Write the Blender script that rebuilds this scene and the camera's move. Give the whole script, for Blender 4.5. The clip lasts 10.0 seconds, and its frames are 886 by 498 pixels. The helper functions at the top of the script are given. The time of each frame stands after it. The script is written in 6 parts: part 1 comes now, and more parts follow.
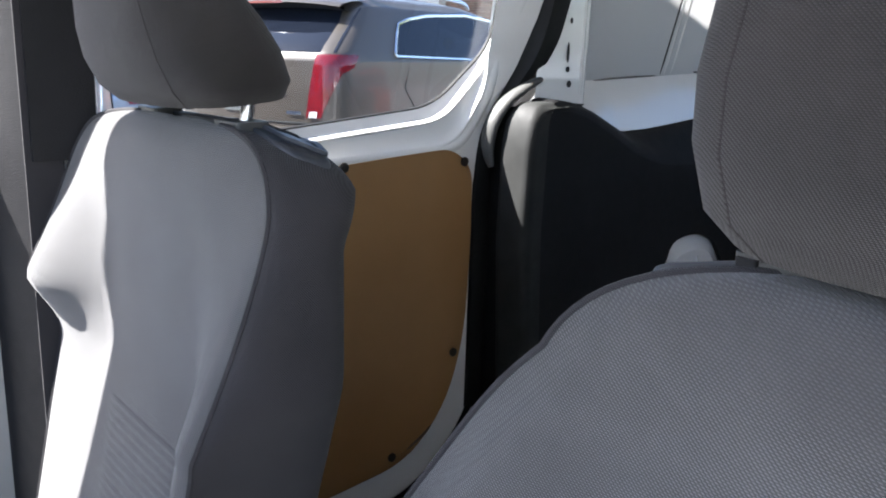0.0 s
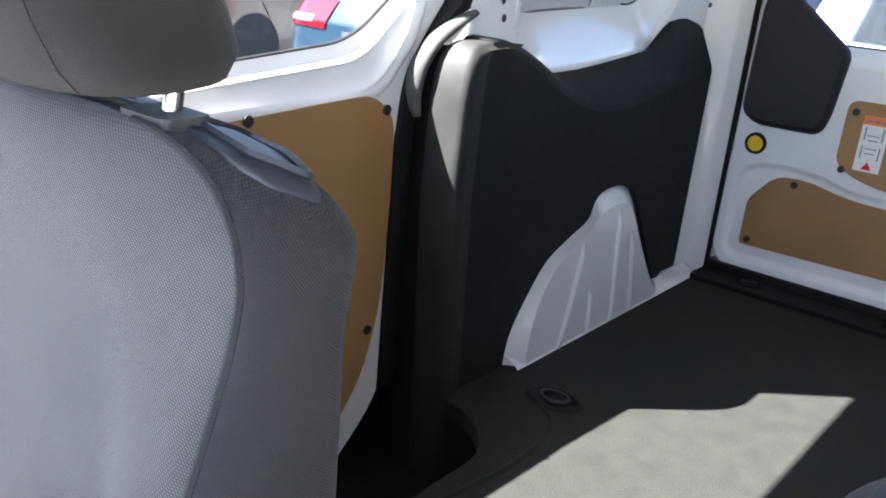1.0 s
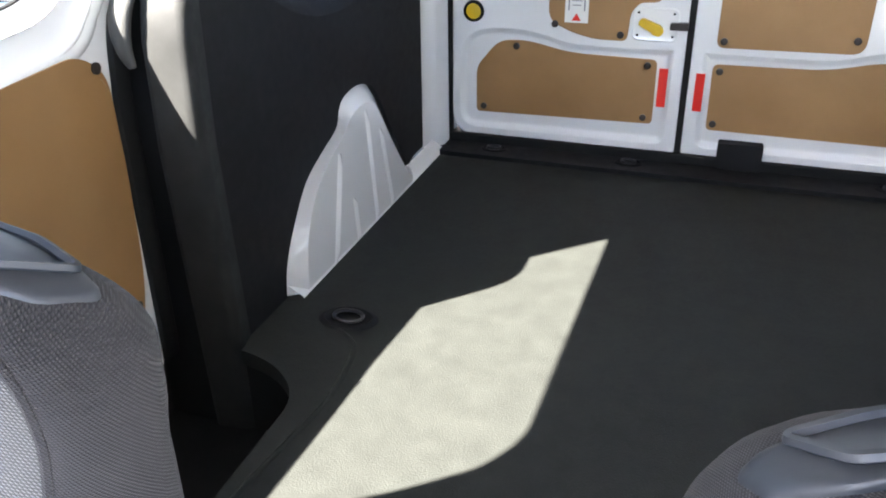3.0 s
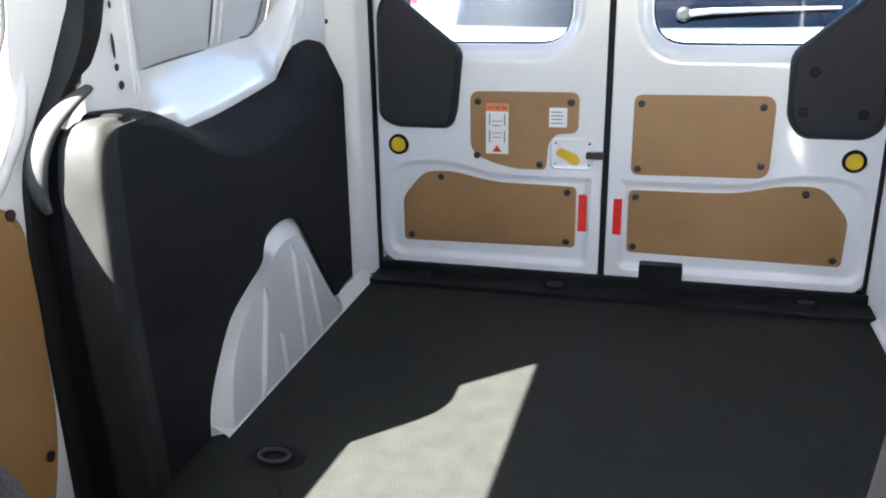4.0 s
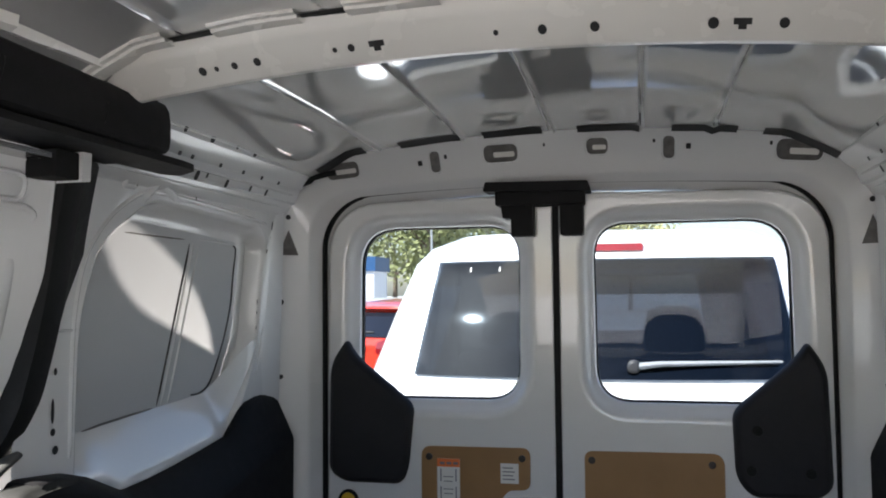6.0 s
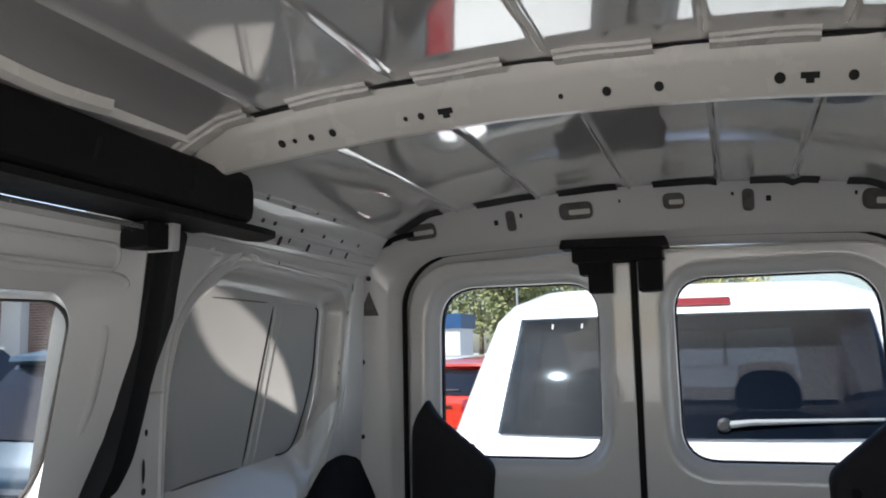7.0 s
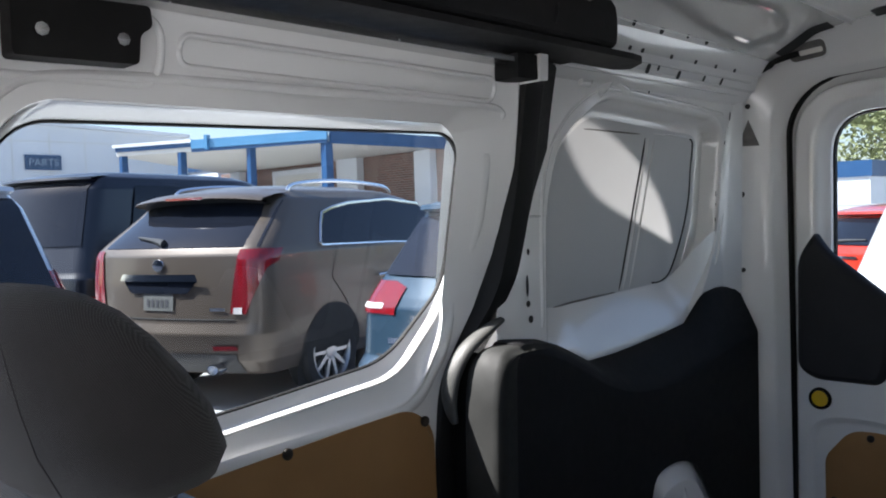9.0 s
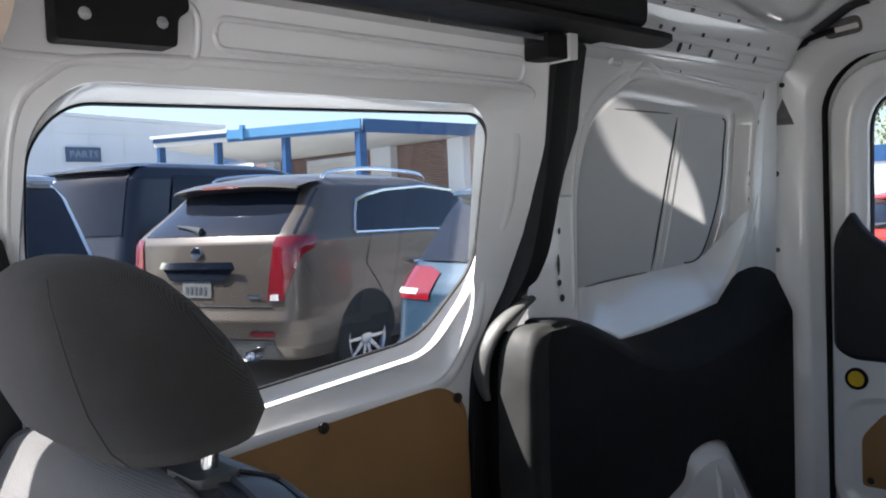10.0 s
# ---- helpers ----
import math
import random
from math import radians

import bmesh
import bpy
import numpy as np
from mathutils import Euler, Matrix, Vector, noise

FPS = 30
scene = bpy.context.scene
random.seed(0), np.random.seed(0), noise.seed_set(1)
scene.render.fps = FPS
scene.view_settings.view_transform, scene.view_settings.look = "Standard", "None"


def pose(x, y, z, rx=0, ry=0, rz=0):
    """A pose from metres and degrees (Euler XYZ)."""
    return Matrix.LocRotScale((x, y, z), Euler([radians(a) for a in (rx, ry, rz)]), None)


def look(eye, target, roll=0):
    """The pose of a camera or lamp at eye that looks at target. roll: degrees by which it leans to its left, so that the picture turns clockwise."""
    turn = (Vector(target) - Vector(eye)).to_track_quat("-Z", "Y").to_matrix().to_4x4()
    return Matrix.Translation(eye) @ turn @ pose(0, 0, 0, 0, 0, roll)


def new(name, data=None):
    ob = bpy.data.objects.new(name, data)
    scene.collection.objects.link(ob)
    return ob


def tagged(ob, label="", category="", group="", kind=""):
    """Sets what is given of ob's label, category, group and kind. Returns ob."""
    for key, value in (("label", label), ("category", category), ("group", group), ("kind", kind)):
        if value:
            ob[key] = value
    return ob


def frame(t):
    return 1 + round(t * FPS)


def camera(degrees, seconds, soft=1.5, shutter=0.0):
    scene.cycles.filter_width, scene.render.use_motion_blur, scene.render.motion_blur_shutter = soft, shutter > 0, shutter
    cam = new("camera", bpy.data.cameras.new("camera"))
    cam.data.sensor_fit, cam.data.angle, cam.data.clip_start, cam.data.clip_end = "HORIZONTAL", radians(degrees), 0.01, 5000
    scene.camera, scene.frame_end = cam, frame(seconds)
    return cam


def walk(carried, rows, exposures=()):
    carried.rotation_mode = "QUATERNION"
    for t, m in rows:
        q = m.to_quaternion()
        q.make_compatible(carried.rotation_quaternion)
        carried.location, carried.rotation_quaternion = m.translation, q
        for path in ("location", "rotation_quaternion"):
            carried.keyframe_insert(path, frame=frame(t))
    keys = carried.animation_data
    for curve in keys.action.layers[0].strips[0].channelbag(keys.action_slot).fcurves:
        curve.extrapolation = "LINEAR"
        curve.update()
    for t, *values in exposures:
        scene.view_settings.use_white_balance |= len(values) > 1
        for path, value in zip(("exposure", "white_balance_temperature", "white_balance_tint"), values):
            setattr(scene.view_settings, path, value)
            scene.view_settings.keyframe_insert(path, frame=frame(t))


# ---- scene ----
cam = camera(55.6, 10.0, soft=1.9)
PATH = [
    (0, (0.433, 0.027, 0.695), (-1.056, 1.281, 0.238), 1.6),
    (0.5, (0.303, 0.061, 0.71), (-1.117, 1.39, 0.241), 1.7),
    (1, (0.151, 0.102, 0.733), (-1.016, 1.586, 0.072), 5.2),
    (1.5, (0.054, 0.144, 0.753), (-0.843, 1.727, -0.077), 2.8),
    (2, (0.059, 0.142, 0.78), (-0.648, 1.703, -0.252), -0.5),
    (3.5, (0.098, 0.141, 0.808), (-0.45, 1.884, -0.005), -0.9),
    (4, (0.114, 0.149, 0.824), (-0.371, 1.972, 0.159), -1.1),
    (4.5, (0.14, 0.155, 0.844), (-0.303, 2.055, 0.403), -1.0),
    (5, (0.161, 0.155, 0.856), (-0.275, 2.088, 0.591), -1.0),
    (5.5, (0.168, 0.158, 0.866), (-0.265, 2.11, 0.808), -0.7),
    (7, (0.204, 0.14, 0.878), (-0.436, 2.019, 1.123), -1.2),
    (7.5, (0.21, 0.143, 0.862), (-0.658, 1.935, 1.05), -1.5),
    (8, (0.234, 0.134, 0.852), (-0.906, 1.776, 0.923), -0.8),
    (8.5, (0.241, 0.14, 0.823), (-1.07, 1.65, 0.804), -1.6),
    (9, (0.243, 0.13, 0.823), (-1.167, 1.546, 0.752), -2.0),
    (9.5, (0.239, 0.119, 0.816), (-1.232, 1.472, 0.737), -2.0),
    (10, (0.26, 0.119, 0.809), (-1.207, 1.475, 0.713), -2.5),
]
EXPOSURES = [(0.0, 3.15, 6350, 15), (1.0, 3.95, 6400, 15), (2.0, 4.72, 6650, 15), (3.5, 4.55, 6800, 15), (4.0, 4.35, 6600, 15), (4.5, 3.70, 6450, 15), (5.5, 2.84, 6600, 15), (7.0, 1.95, 6800, 15), (8.0, 2.25, 6450, 15), (9.0, 2.3, 6400, 15), (10.0, 2.45, 6500, 16)]
walk(cam, [(t, look(eye, target, roll)) for t, eye, target, roll in PATH], EXPOSURES)

from mathutils.bvhtree import BVHTree

# ---- world, sun and exposure ----
SUN_WAY = Vector((0.65, 0.645, -1.0)).normalized()
sun_data = bpy.data.lights.new("sun", "SUN")
sun_data.energy, sun_data.angle, sun_data.color = 5.0, radians(0.53), (1.0, 0.985, 0.925)
sun_lamp = new("sun", sun_data)
sun_lamp.matrix_world = Matrix.Translation((-10, -6, 14)) @ SUN_WAY.to_track_quat("-Z", "Y").to_matrix().to_4x4()
world = bpy.data.worlds.new("world")
scene.world = world
world.use_nodes = True
sky = world.node_tree.nodes.new("ShaderNodeTexSky")
sky.sky_type, sky.sun_disc = "NISHITA", False
sky.sun_elevation = math.asin(-SUN_WAY.z)
sky.sun_rotation = math.atan2(-SUN_WAY.x, -SUN_WAY.y)
sky.air_density, sky.dust_density = 1.0, 1.5
world.node_tree.links.new(sky.outputs[0], world.node_tree.nodes["Background"].inputs[0])
world.node_tree.nodes["Background"].inputs[1].default_value = 0.10


# ---- materials ----
def material(name, colour, rough=0.5, metal=0.0, vary=0.12, scale=8.0, bump=0.0, bump_scale=200.0, coat=0.0, colour2=None,
             specular=0.5, sheen=0.0):
    m = bpy.data.materials.new(name)
    m.use_nodes = True
    n, l = m.node_tree.nodes, m.node_tree.links
    b = n["Principled BSDF"]
    b.inputs["Roughness"].default_value, b.inputs["Metallic"].default_value = rough, metal
    b.inputs["Coat Weight"].default_value = coat
    b.inputs["Coat Roughness"].default_value = 0.04
    b.inputs["Specular IOR Level"].default_value = specular
    b.inputs["Sheen Weight"].default_value = sheen
    co = n.new("ShaderNodeTexCoord")
    no = n.new("ShaderNodeTexNoise")
    no.inputs["Scale"].default_value, no.inputs["Detail"].default_value = scale, 6.0
    l.new(co.outputs["Object"], no.inputs["Vector"])
    ramp = n.new("ShaderNodeValToRGB")
    c2 = colour2 or tuple(c * (1 - vary) for c in colour)
    ramp.color_ramp.elements[0].color, ramp.color_ramp.elements[0].position = (*c2, 1), 0.3
    ramp.color_ramp.elements[1].color, ramp.color_ramp.elements[1].position = (*colour, 1), 0.7
    l.new(no.outputs["Fac"], ramp.inputs[0])
    l.new(ramp.outputs[0], b.inputs["Base Color"])
    rr = n.new("ShaderNodeMapRange")
    rr.inputs["To Min"].default_value, rr.inputs["To Max"].default_value = rough * 0.85, min(1.0, rough * 1.2)
    fine = n.new("ShaderNodeTexNoise")
    fine.inputs["Scale"].default_value, fine.inputs["Detail"].default_value = scale * 5, 4.0
    l.new(co.outputs["Object"], fine.inputs["Vector"])
    l.new(fine.outputs["Fac"], rr.inputs["Value"])
    l.new(rr.outputs[0], b.inputs["Roughness"])
    if bump:
        bn = n.new("ShaderNodeTexNoise")
        bn.inputs["Scale"].default_value, bn.inputs["Detail"].default_value = bump_scale, 3.0
        l.new(co.outputs["Object"], bn.inputs["Vector"])
        bu = n.new("ShaderNodeBump")
        bu.inputs["Strength"].default_value, bu.inputs["Distance"].default_value = bump, 0.002
        l.new(bn.outputs["Fac"], bu.inputs["Height"])
        l.new(bu.outputs[0], b.inputs["Normal"])
    return m


def weave_material(name, colour, colour2, scale, sheen=0.2):
    """Woven seat cloth: a fine over-and-under grid with relief."""
    m = material(name, colour, 0.9, vary=0.1, scale=14, colour2=colour2, specular=0.15, sheen=sheen)
    n, l = m.node_tree.nodes, m.node_tree.links
    b = n["Principled BSDF"]
    co = n.new("ShaderNodeTexCoord")
    waves = []
    for axis in ("DIAGONAL", "Z"):
        w = n.new("ShaderNodeTexWave")
        w.bands_direction = axis
        w.inputs["Scale"].default_value, w.inputs["Distortion"].default_value = scale, 0.4
        l.new(co.outputs["Object"], w.inputs["Vector"])
        waves.append(w)
    mul = n.new("ShaderNodeMath")
    mul.operation = "MULTIPLY"
    l.new(waves[0].outputs["Fac"], mul.inputs[0])
    l.new(waves[1].outputs["Fac"], mul.inputs[1])
    thread = n.new("ShaderNodeMix")
    thread.data_type, thread.blend_type = "RGBA", "MULTIPLY"
    thread.inputs["Factor"].default_value = 0.40
    ramp = b.inputs["Base Color"].links[0].from_socket
    l.new(ramp, thread.inputs["A"])
    l.new(mul.outputs[0], thread.inputs["B"])
    l.new(thread.outputs["Result"], b.inputs["Base Color"])
    bu = n.new("ShaderNodeBump")
    bu.inputs["Strength"].default_value, bu.inputs["Distance"].default_value = 0.6, 0.0015
    l.new(mul.outputs[0], bu.inputs["Height"])
    l.new(bu.outputs[0], b.inputs["Normal"])
    return m


def pane_material(name, tint, gloss, rough=0.0, coating=(1, 1, 1)):
    m = bpy.data.materials.new(name)
    m.use_nodes = True
    n, l = m.node_tree.nodes, m.node_tree.links
    n.remove(n["Principled BSDF"])
    tr, gl, mix = n.new("ShaderNodeBsdfTransparent"), n.new("ShaderNodeBsdfGlossy"), n.new("ShaderNodeMixShader")
    tr.inputs[0].default_value = (*tint, 1)
    gl.inputs[0].default_value, gl.inputs[1].default_value = (*coating, 1), rough
    mix.inputs[0].default_value = gloss
    l.new(tr.outputs[0], mix.inputs[1])
    l.new(gl.outputs[0], mix.inputs[2])
    l.new(mix.outputs[0], n["Material Output"].inputs[0])
    return m


WHITE = material("white_paint", (0.80, 0.80, 0.79), 0.22, vary=0.03, scale=3, coat=1.0, bump=0.02, bump_scale=60)
PRIMER = material("primer_paint", (0.87, 0.845, 0.79), 0.26, vary=0.05, scale=4, coat=0.25)
ROOF = material("roof_paint", (0.80, 0.79, 0.77), 0.05, metal=0.42, vary=0.05, scale=2, coat=0.8, bump=0.0012, bump_scale=9)
BLACK = material("black_plastic", (0.0135, 0.0135, 0.0145), 0.6, vary=0.25, scale=10, bump=0.3, bump_scale=500, specular=0.14)
# grey-blue black plastic, lightened for the stronger light on the hinge covers
HINGE = material("lit_hinge_plastic", (0.019, 0.019, 0.023), 0.55, vary=0.2, scale=14, bump=0.3, bump_scale=500, specular=0.3)
# black plastic lightened so its colour carries the sun on the front corner
SUNLIT_BLACK = material("sunlit_black_plastic", (0.025, 0.026, 0.025), 0.60, vary=0.35, scale=16, bump=0.12, bump_scale=500, specular=0.18)
GREYPL = material("grey_plastic", (0.062, 0.063, 0.060), 0.45, vary=0.12, scale=12, bump=0.3, bump_scale=500, specular=0.3)
RUBBER = material("rubber_seal", (0.010, 0.010, 0.010), 0.6, vary=0.2, scale=20, specular=0.2)
MAT = material("floor_rubber", (0.0228, 0.0246, 0.0218), 0.6, vary=0.26, scale=21, bump=0.5, bump_scale=350, specular=0.16)
WOOD = material("hardboard", (0.37, 0.205, 0.082), 0.42, colour2=(0.29, 0.155, 0.058), scale=5, bump=0.06, bump_scale=90)
RINGSTEEL = material("ring_steel", (0.075, 0.075, 0.08), 0.35, metal=0.8, vary=0.3, scale=60)
CLIP = material("clip_plastic", (0.025, 0.018, 0.015), 0.4)
HOLE = material("dark_cavity", (0.03, 0.03, 0.03), 0.8)
CAVITY = material("grey_cavity", (0.17, 0.16, 0.15), 0.5, vary=0.4, scale=60)
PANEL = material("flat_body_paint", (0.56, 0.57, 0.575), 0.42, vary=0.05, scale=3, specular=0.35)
YELLOW = material("yellow_plastic", (0.75, 0.48, 0.02), 0.4)
RED = material("red_reflector", (0.85, 0.03, 0.02), 0.3)
STICKER = material("sticker_white", (0.8, 0.79, 0.76), 0.5, vary=0.03)
ORANGE = material("sticker_orange", (0.85, 0.2, 0.05), 0.5)
GREYINK = material("sticker_ink", (0.2, 0.2, 0.22), 0.6)
CLOTH = weave_material("seat_cloth", (0.0900, 0.0891, 0.0900), (0.0728, 0.0718, 0.0728), 205)
CLOTH_SIDE = weave_material("seat_side_cloth", (0.0456, 0.0431, 0.0465), (0.0355, 0.0338, 0.0363), 270, 0.06)
CLOTH_HEAD = weave_material("headrest_cloth", (0.0380, 0.0335, 0.0321), (0.0276, 0.0249, 0.0236), 340, 0.10)
SHELL = material("tray_plastic", (0.021, 0.0245, 0.031), 0.48, vary=0.15, scale=8)
BEIGE = material("beige_lining", (0.55, 0.44, 0.35), 0.8, vary=0.08, scale=6, bump=0.1, bump_scale=300)
STEEL = material("steel", (0.6, 0.6, 0.6), 0.25, metal=1.0, vary=0.1)
GLASS = pane_material("clear_glass", (0.63, 0.665, 0.69), 0.016)
LINING = material("cab_lining", (0.30, 0.29, 0.27), 0.7, vary=0.1, scale=5)


# ---- mesh helpers ----
def thing(name, at, label, category, group="", kind=""):
    e = new(name)
    e.location = at
    e.empty_display_size = 0.1
    return tagged(e, label, category, group, kind)


def part(name, bm, mat, parent=None, label="", bevel=0.0, sharp=40, normals=True, kind=""):
    if normals:
        bmesh.ops.recalc_face_normals(bm, faces=bm.faces)
    me = bpy.data.meshes.new(name)
    bm.to_mesh(me)
    bm.free()
    me.materials.append(mat)
    for p in me.polygons:
        p.use_smooth = True
    me.set_sharp_from_angle(angle=radians(sharp))
    ob = new(name, me)
    if parent:
        ob.parent = parent
        if parent.type == "EMPTY":
            ob.matrix_parent_inverse = Matrix.Translation(parent.location).inverted()
    if bevel:
        mod = ob.modifiers.new("bevel", "BEVEL")
        mod.width, mod.segments, mod.limit_method, mod.angle_limit = bevel, 3, "ANGLE", radians(35)
    return tagged(ob, label, kind=kind)


def structure(name, bm, mat, label, category, bevel=0.0, sharp=40):
    return tagged(part(name, bm, mat, None, "", bevel, sharp), label, category, kind="structure")


def rounded(pts, r, n=6):
    """A polygon with its corners rounded; r is one radius or one a corner."""
    out, k = [], len(pts)
    for i, p in enumerate(pts):
        p = Vector(p)
        a, b = Vector(pts[i - 1]) - p, Vector(pts[(i + 1) % k]) - p
        ri = r[i] if isinstance(r, (list, tuple)) else r
        ri = min(ri, a.length * 0.48, b.length * 0.48)
        if ri < 1e-5:
            out.append((p.x, p.y))
            continue
        s, e = p + a.normalized() * ri, p + b.normalized() * ri
        for j in range(n + 1):
            t = j / n
            q = s * (1 - t) ** 2 + p * 2 * t * (1 - t) + e * t * t
            out.append((q.x, q.y))
    return out


def box2(u0, v0, u1, v1):
    return [(u0, v0), (u1, v0), (u1, v1), (u0, v1)]


def circle2(u, v, r, n=16, rv=None):
    rv = rv or r
    return [(u + r * math.cos(2 * math.pi * i / n), v + rv * math.sin(2 * math.pi * i / n)) for i in range(n)]


def grown(loop, d):
    """The loop moved outwards by d."""
    area = sum(a[0] * b[1] - b[0] * a[1] for a, b in zip(loop, loop[1:] + loop[:1]))
    s, k, out = (1 if area > 0 else -1), len(loop), []
    for i, p in enumerate(loop):
        a, b = loop[i - 1], loop[(i + 1) % k]
        j = 1
        while math.hypot(b[0] - a[0], b[1] - a[1]) < 1e-6:
            j += 1
            b = loop[(i + j) % k]
        t = Vector((b[0] - a[0], b[1] - a[1])).normalized()
        out.append((p[0] + t.y * d * s, p[1] - t.x * d * s))
    return out


def at_x(x):
    return lambda u, v: (x(u, v) if callable(x) else x, u, v)


def at_y(y):
    return lambda u, v: (u, y(u, v) if callable(y) else y, v)


def at_z(z):
    return lambda u, v: (u, v, z(u, v) if callable(z) else z)


def cap(bm, loops, f):
    rings = []
    edges = []
    for loop in loops:
        vs = [bm.verts.new(f(u, v)) for u, v in loop]
        edges += [bm.edges.new((vs[i - 1], vs[i])) for i in range(len(vs))]
        rings.append(vs)
    bmesh.ops.triangle_fill(bm, use_beauty=True, edges=edges)
    return rings


def prism(outline, f0, f1, holes=(), bm=None):
    bm = bm or bmesh.new()
    a = cap(bm, [outline, *holes], f0)
    b = cap(bm, [outline, *holes], f1)
    for ra, rb in zip(a, b):
        for i in range(len(ra)):
            bm.faces.new((ra[i - 1], ra[i], rb[i], rb[i - 1]))
    return bm


def sheet(outline, f, holes=()):
    bm = bmesh.new()
    cap(bm, [outline, *holes], f)
    return bm


def loft(rings, closed=True, bm=None, caps=False):
    bm = bm or bmesh.new()
    vs = [[bm.verts.new(p) for p in ring] for ring in rings]
    for a, b in zip(vs, vs[1:]):
        for i in range(0 if closed else 1, len(a)):
            if len({a[i - 1], a[i], b[i], b[i - 1]}) == 4:
                bm.faces.new((a[i - 1], a[i], b[i], b[i - 1]))
    if caps:
        bm.faces.new(vs[0])
        bm.faces.new(vs[-1])
    return bm


def block(x0, y0, z0, x1, y1, z1, bm=None):
    return prism(box2(x0, y0, x1, y1), at_z(z0), at_z(z1), bm=bm)


def tube(path, r, n=10, bm=None):
    path = [Vector(p) for p in path]
    rings = []
    for i, p in enumerate(path):
        t = (path[min(i + 1, len(path) - 1)] - path[max(i - 1, 0)]).normalized()
        a = t.orthogonal().normalized() if i == 0 else (a - t * a.dot(t)).normalized()
        b = t.cross(a)
        ri = r[i] if isinstance(r, (list, tuple)) else r
        rings.append([p + a * ri * math.cos(2 * math.pi * j / n) + b * ri * math.sin(2 * math.pi * j / n) for j in range(n)])
    return loft(rings, bm=bm, caps=True)


def ridge(path, width, height, up, bm=None):
    """A soft raised bead along a path; up is the side that it stands on."""
    up, path = Vector(up), [Vector(p) for p in path]
    rings = []
    for i, p in enumerate(path):
        t = (path[min(i + 1, len(path) - 1)] - path[max(i - 1, 0)]).normalized()
        s = t.cross(up).normalized()
        h = height * (0.15 if i in (0, len(path) - 1) else 1)
        rings.append([p + s * width * a + up * h * b for a, b in
                      ((-0.5, -0.2), (-0.42, 0.12), (-0.22, 0.75), (0, 1), (0.22, 0.75), (0.42, 0.12), (0.5, -0.2))])
    return loft(rings, closed=False, bm=bm)


def curve(pts, n=8):
    """A smooth line through the points (Catmull-Rom)."""
    pts = [Vector(p) for p in pts]
    out = []
    for i in range(len(pts) - 1):
        p0, p1, p2, p3 = pts[max(i - 1, 0)], pts[i], pts[i + 1], pts[min(i + 2, len(pts) - 1)]
        for j in range(n):
            t = j / n
            out.append(0.5 * (2 * p1 + (p2 - p0) * t + (2 * p0 - 5 * p1 + 4 * p2 - p3) * t * t + (3 * p1 - p0 - 3 * p2 + p3) * t ** 3))
    return out + [pts[-1]]


def lift(loop, f):
    return [f(u, v) for u, v in loop]


# ---- van: floor ----
bm = prism(rounded([(-0.485, 0.03), (0.485, 0.03), (0.485, 1.06), (0.56, 1.13), (0.66, 1.15), (0.66, 2.165), (-0.66, 2.165), (-0.66, 1.15), (-0.56, 1.13), (-0.485, 1.06)], [0.01, 0.01, 0.06, 0.05, 0.01, 0.01, 0.01, 0.01, 0.05, 0.06]), at_z(-0.03), at_z(0.0))
floor = structure("floor", bm, MAT, "black ribbed rubber cargo floor mat, dusty in the sun", "floor")
bm = prism(rounded([(-0.612, 2.105), (0.622, 2.105), (0.622, 2.30), (-0.612, 2.30)], 0.01), at_z(-0.02), at_z(0.012))
sill = part("sill_plate", bm, BLACK, floor, "black plastic loading sill", bevel=0.006)
bm = bmesh.new()
block(-0.9, -1.25, -0.40, 0.9, 0.02, -0.36, bm)
block(-0.47, 0.02, -0.40, 0.47, 1.15, -0.033, bm)
block(-0.9, 0.02, -0.40, -0.472, 1.15, -0.17, bm)
block(0.472, 0.02, -0.40, 0.9, 1.15, -0.17, bm)
block(-0.9, 1.152, -0.40, 0.9, 2.3, -0.033, bm)
structure("floor_cab", bm, BLACK, "dark cab floor carpet", "floor")


def ring_anchor(x, y, z, r):
    """A lashing ring lying in its dished recess."""
    a = thing("lashing_ring", (x, y, z), "dark steel lashing ring recessed in the floor mat", "tie-down", "lashing rings")
    part("dish", loft([lift(circle2(x, y, r * k, 24, r * k * 0.72), at_z(z + h)) for k, h in
                       ((1.25, 0.0005), (1.15, 0.004), (1.0, 0.0045), (0.9, 0.001), (0.3, 0.0008))]), BLACK, a)
    part("ring", tube([(x + r * 0.6 * math.cos(t), y + r * 0.42 * math.sin(t), z + 0.006) for t in
                       [2 * math.pi * i / 24 for i in range(25)]], 0.0035, 8), RINGSTEEL, a)


ring_anchor(-0.50, 1.29, 0.0, 0.045)
for rx in (-0.475, -0.125, 0.475):
    ring_anchor(rx, 2.155, 0.012, 0.028)
bm = ridge(curve([(-0.52, 1.262, 0), (-0.46, 1.22, 0), (-0.44, 1.15, 0), (-0.435, 1.05, 0), (-0.45, 0.93, 0), (-0.46, 0.83, 0), (-0.462, 0.6, 0)]), 0.012, 0.004, (0, 0, 1))
part("mat_bead", bm, MAT, floor)


# ---- van: roof ----
RIBS = (-0.43, -0.22, -0.005, 0.193, 0.348)


def roof_z(x, y):
    g = sum(math.exp(-((x - r) / 0.0034) ** 2) for r in RIBS)
    return 1.262 - 0.045 * (x / 0.6) ** 2 - 0.04 * max(0.0, abs(x) - 0.5) / 0.1 - 0.007 * g * (0.0 if 1.18 < y < 1.32 else 1) - 0.02 * max(0, y - 1.7)


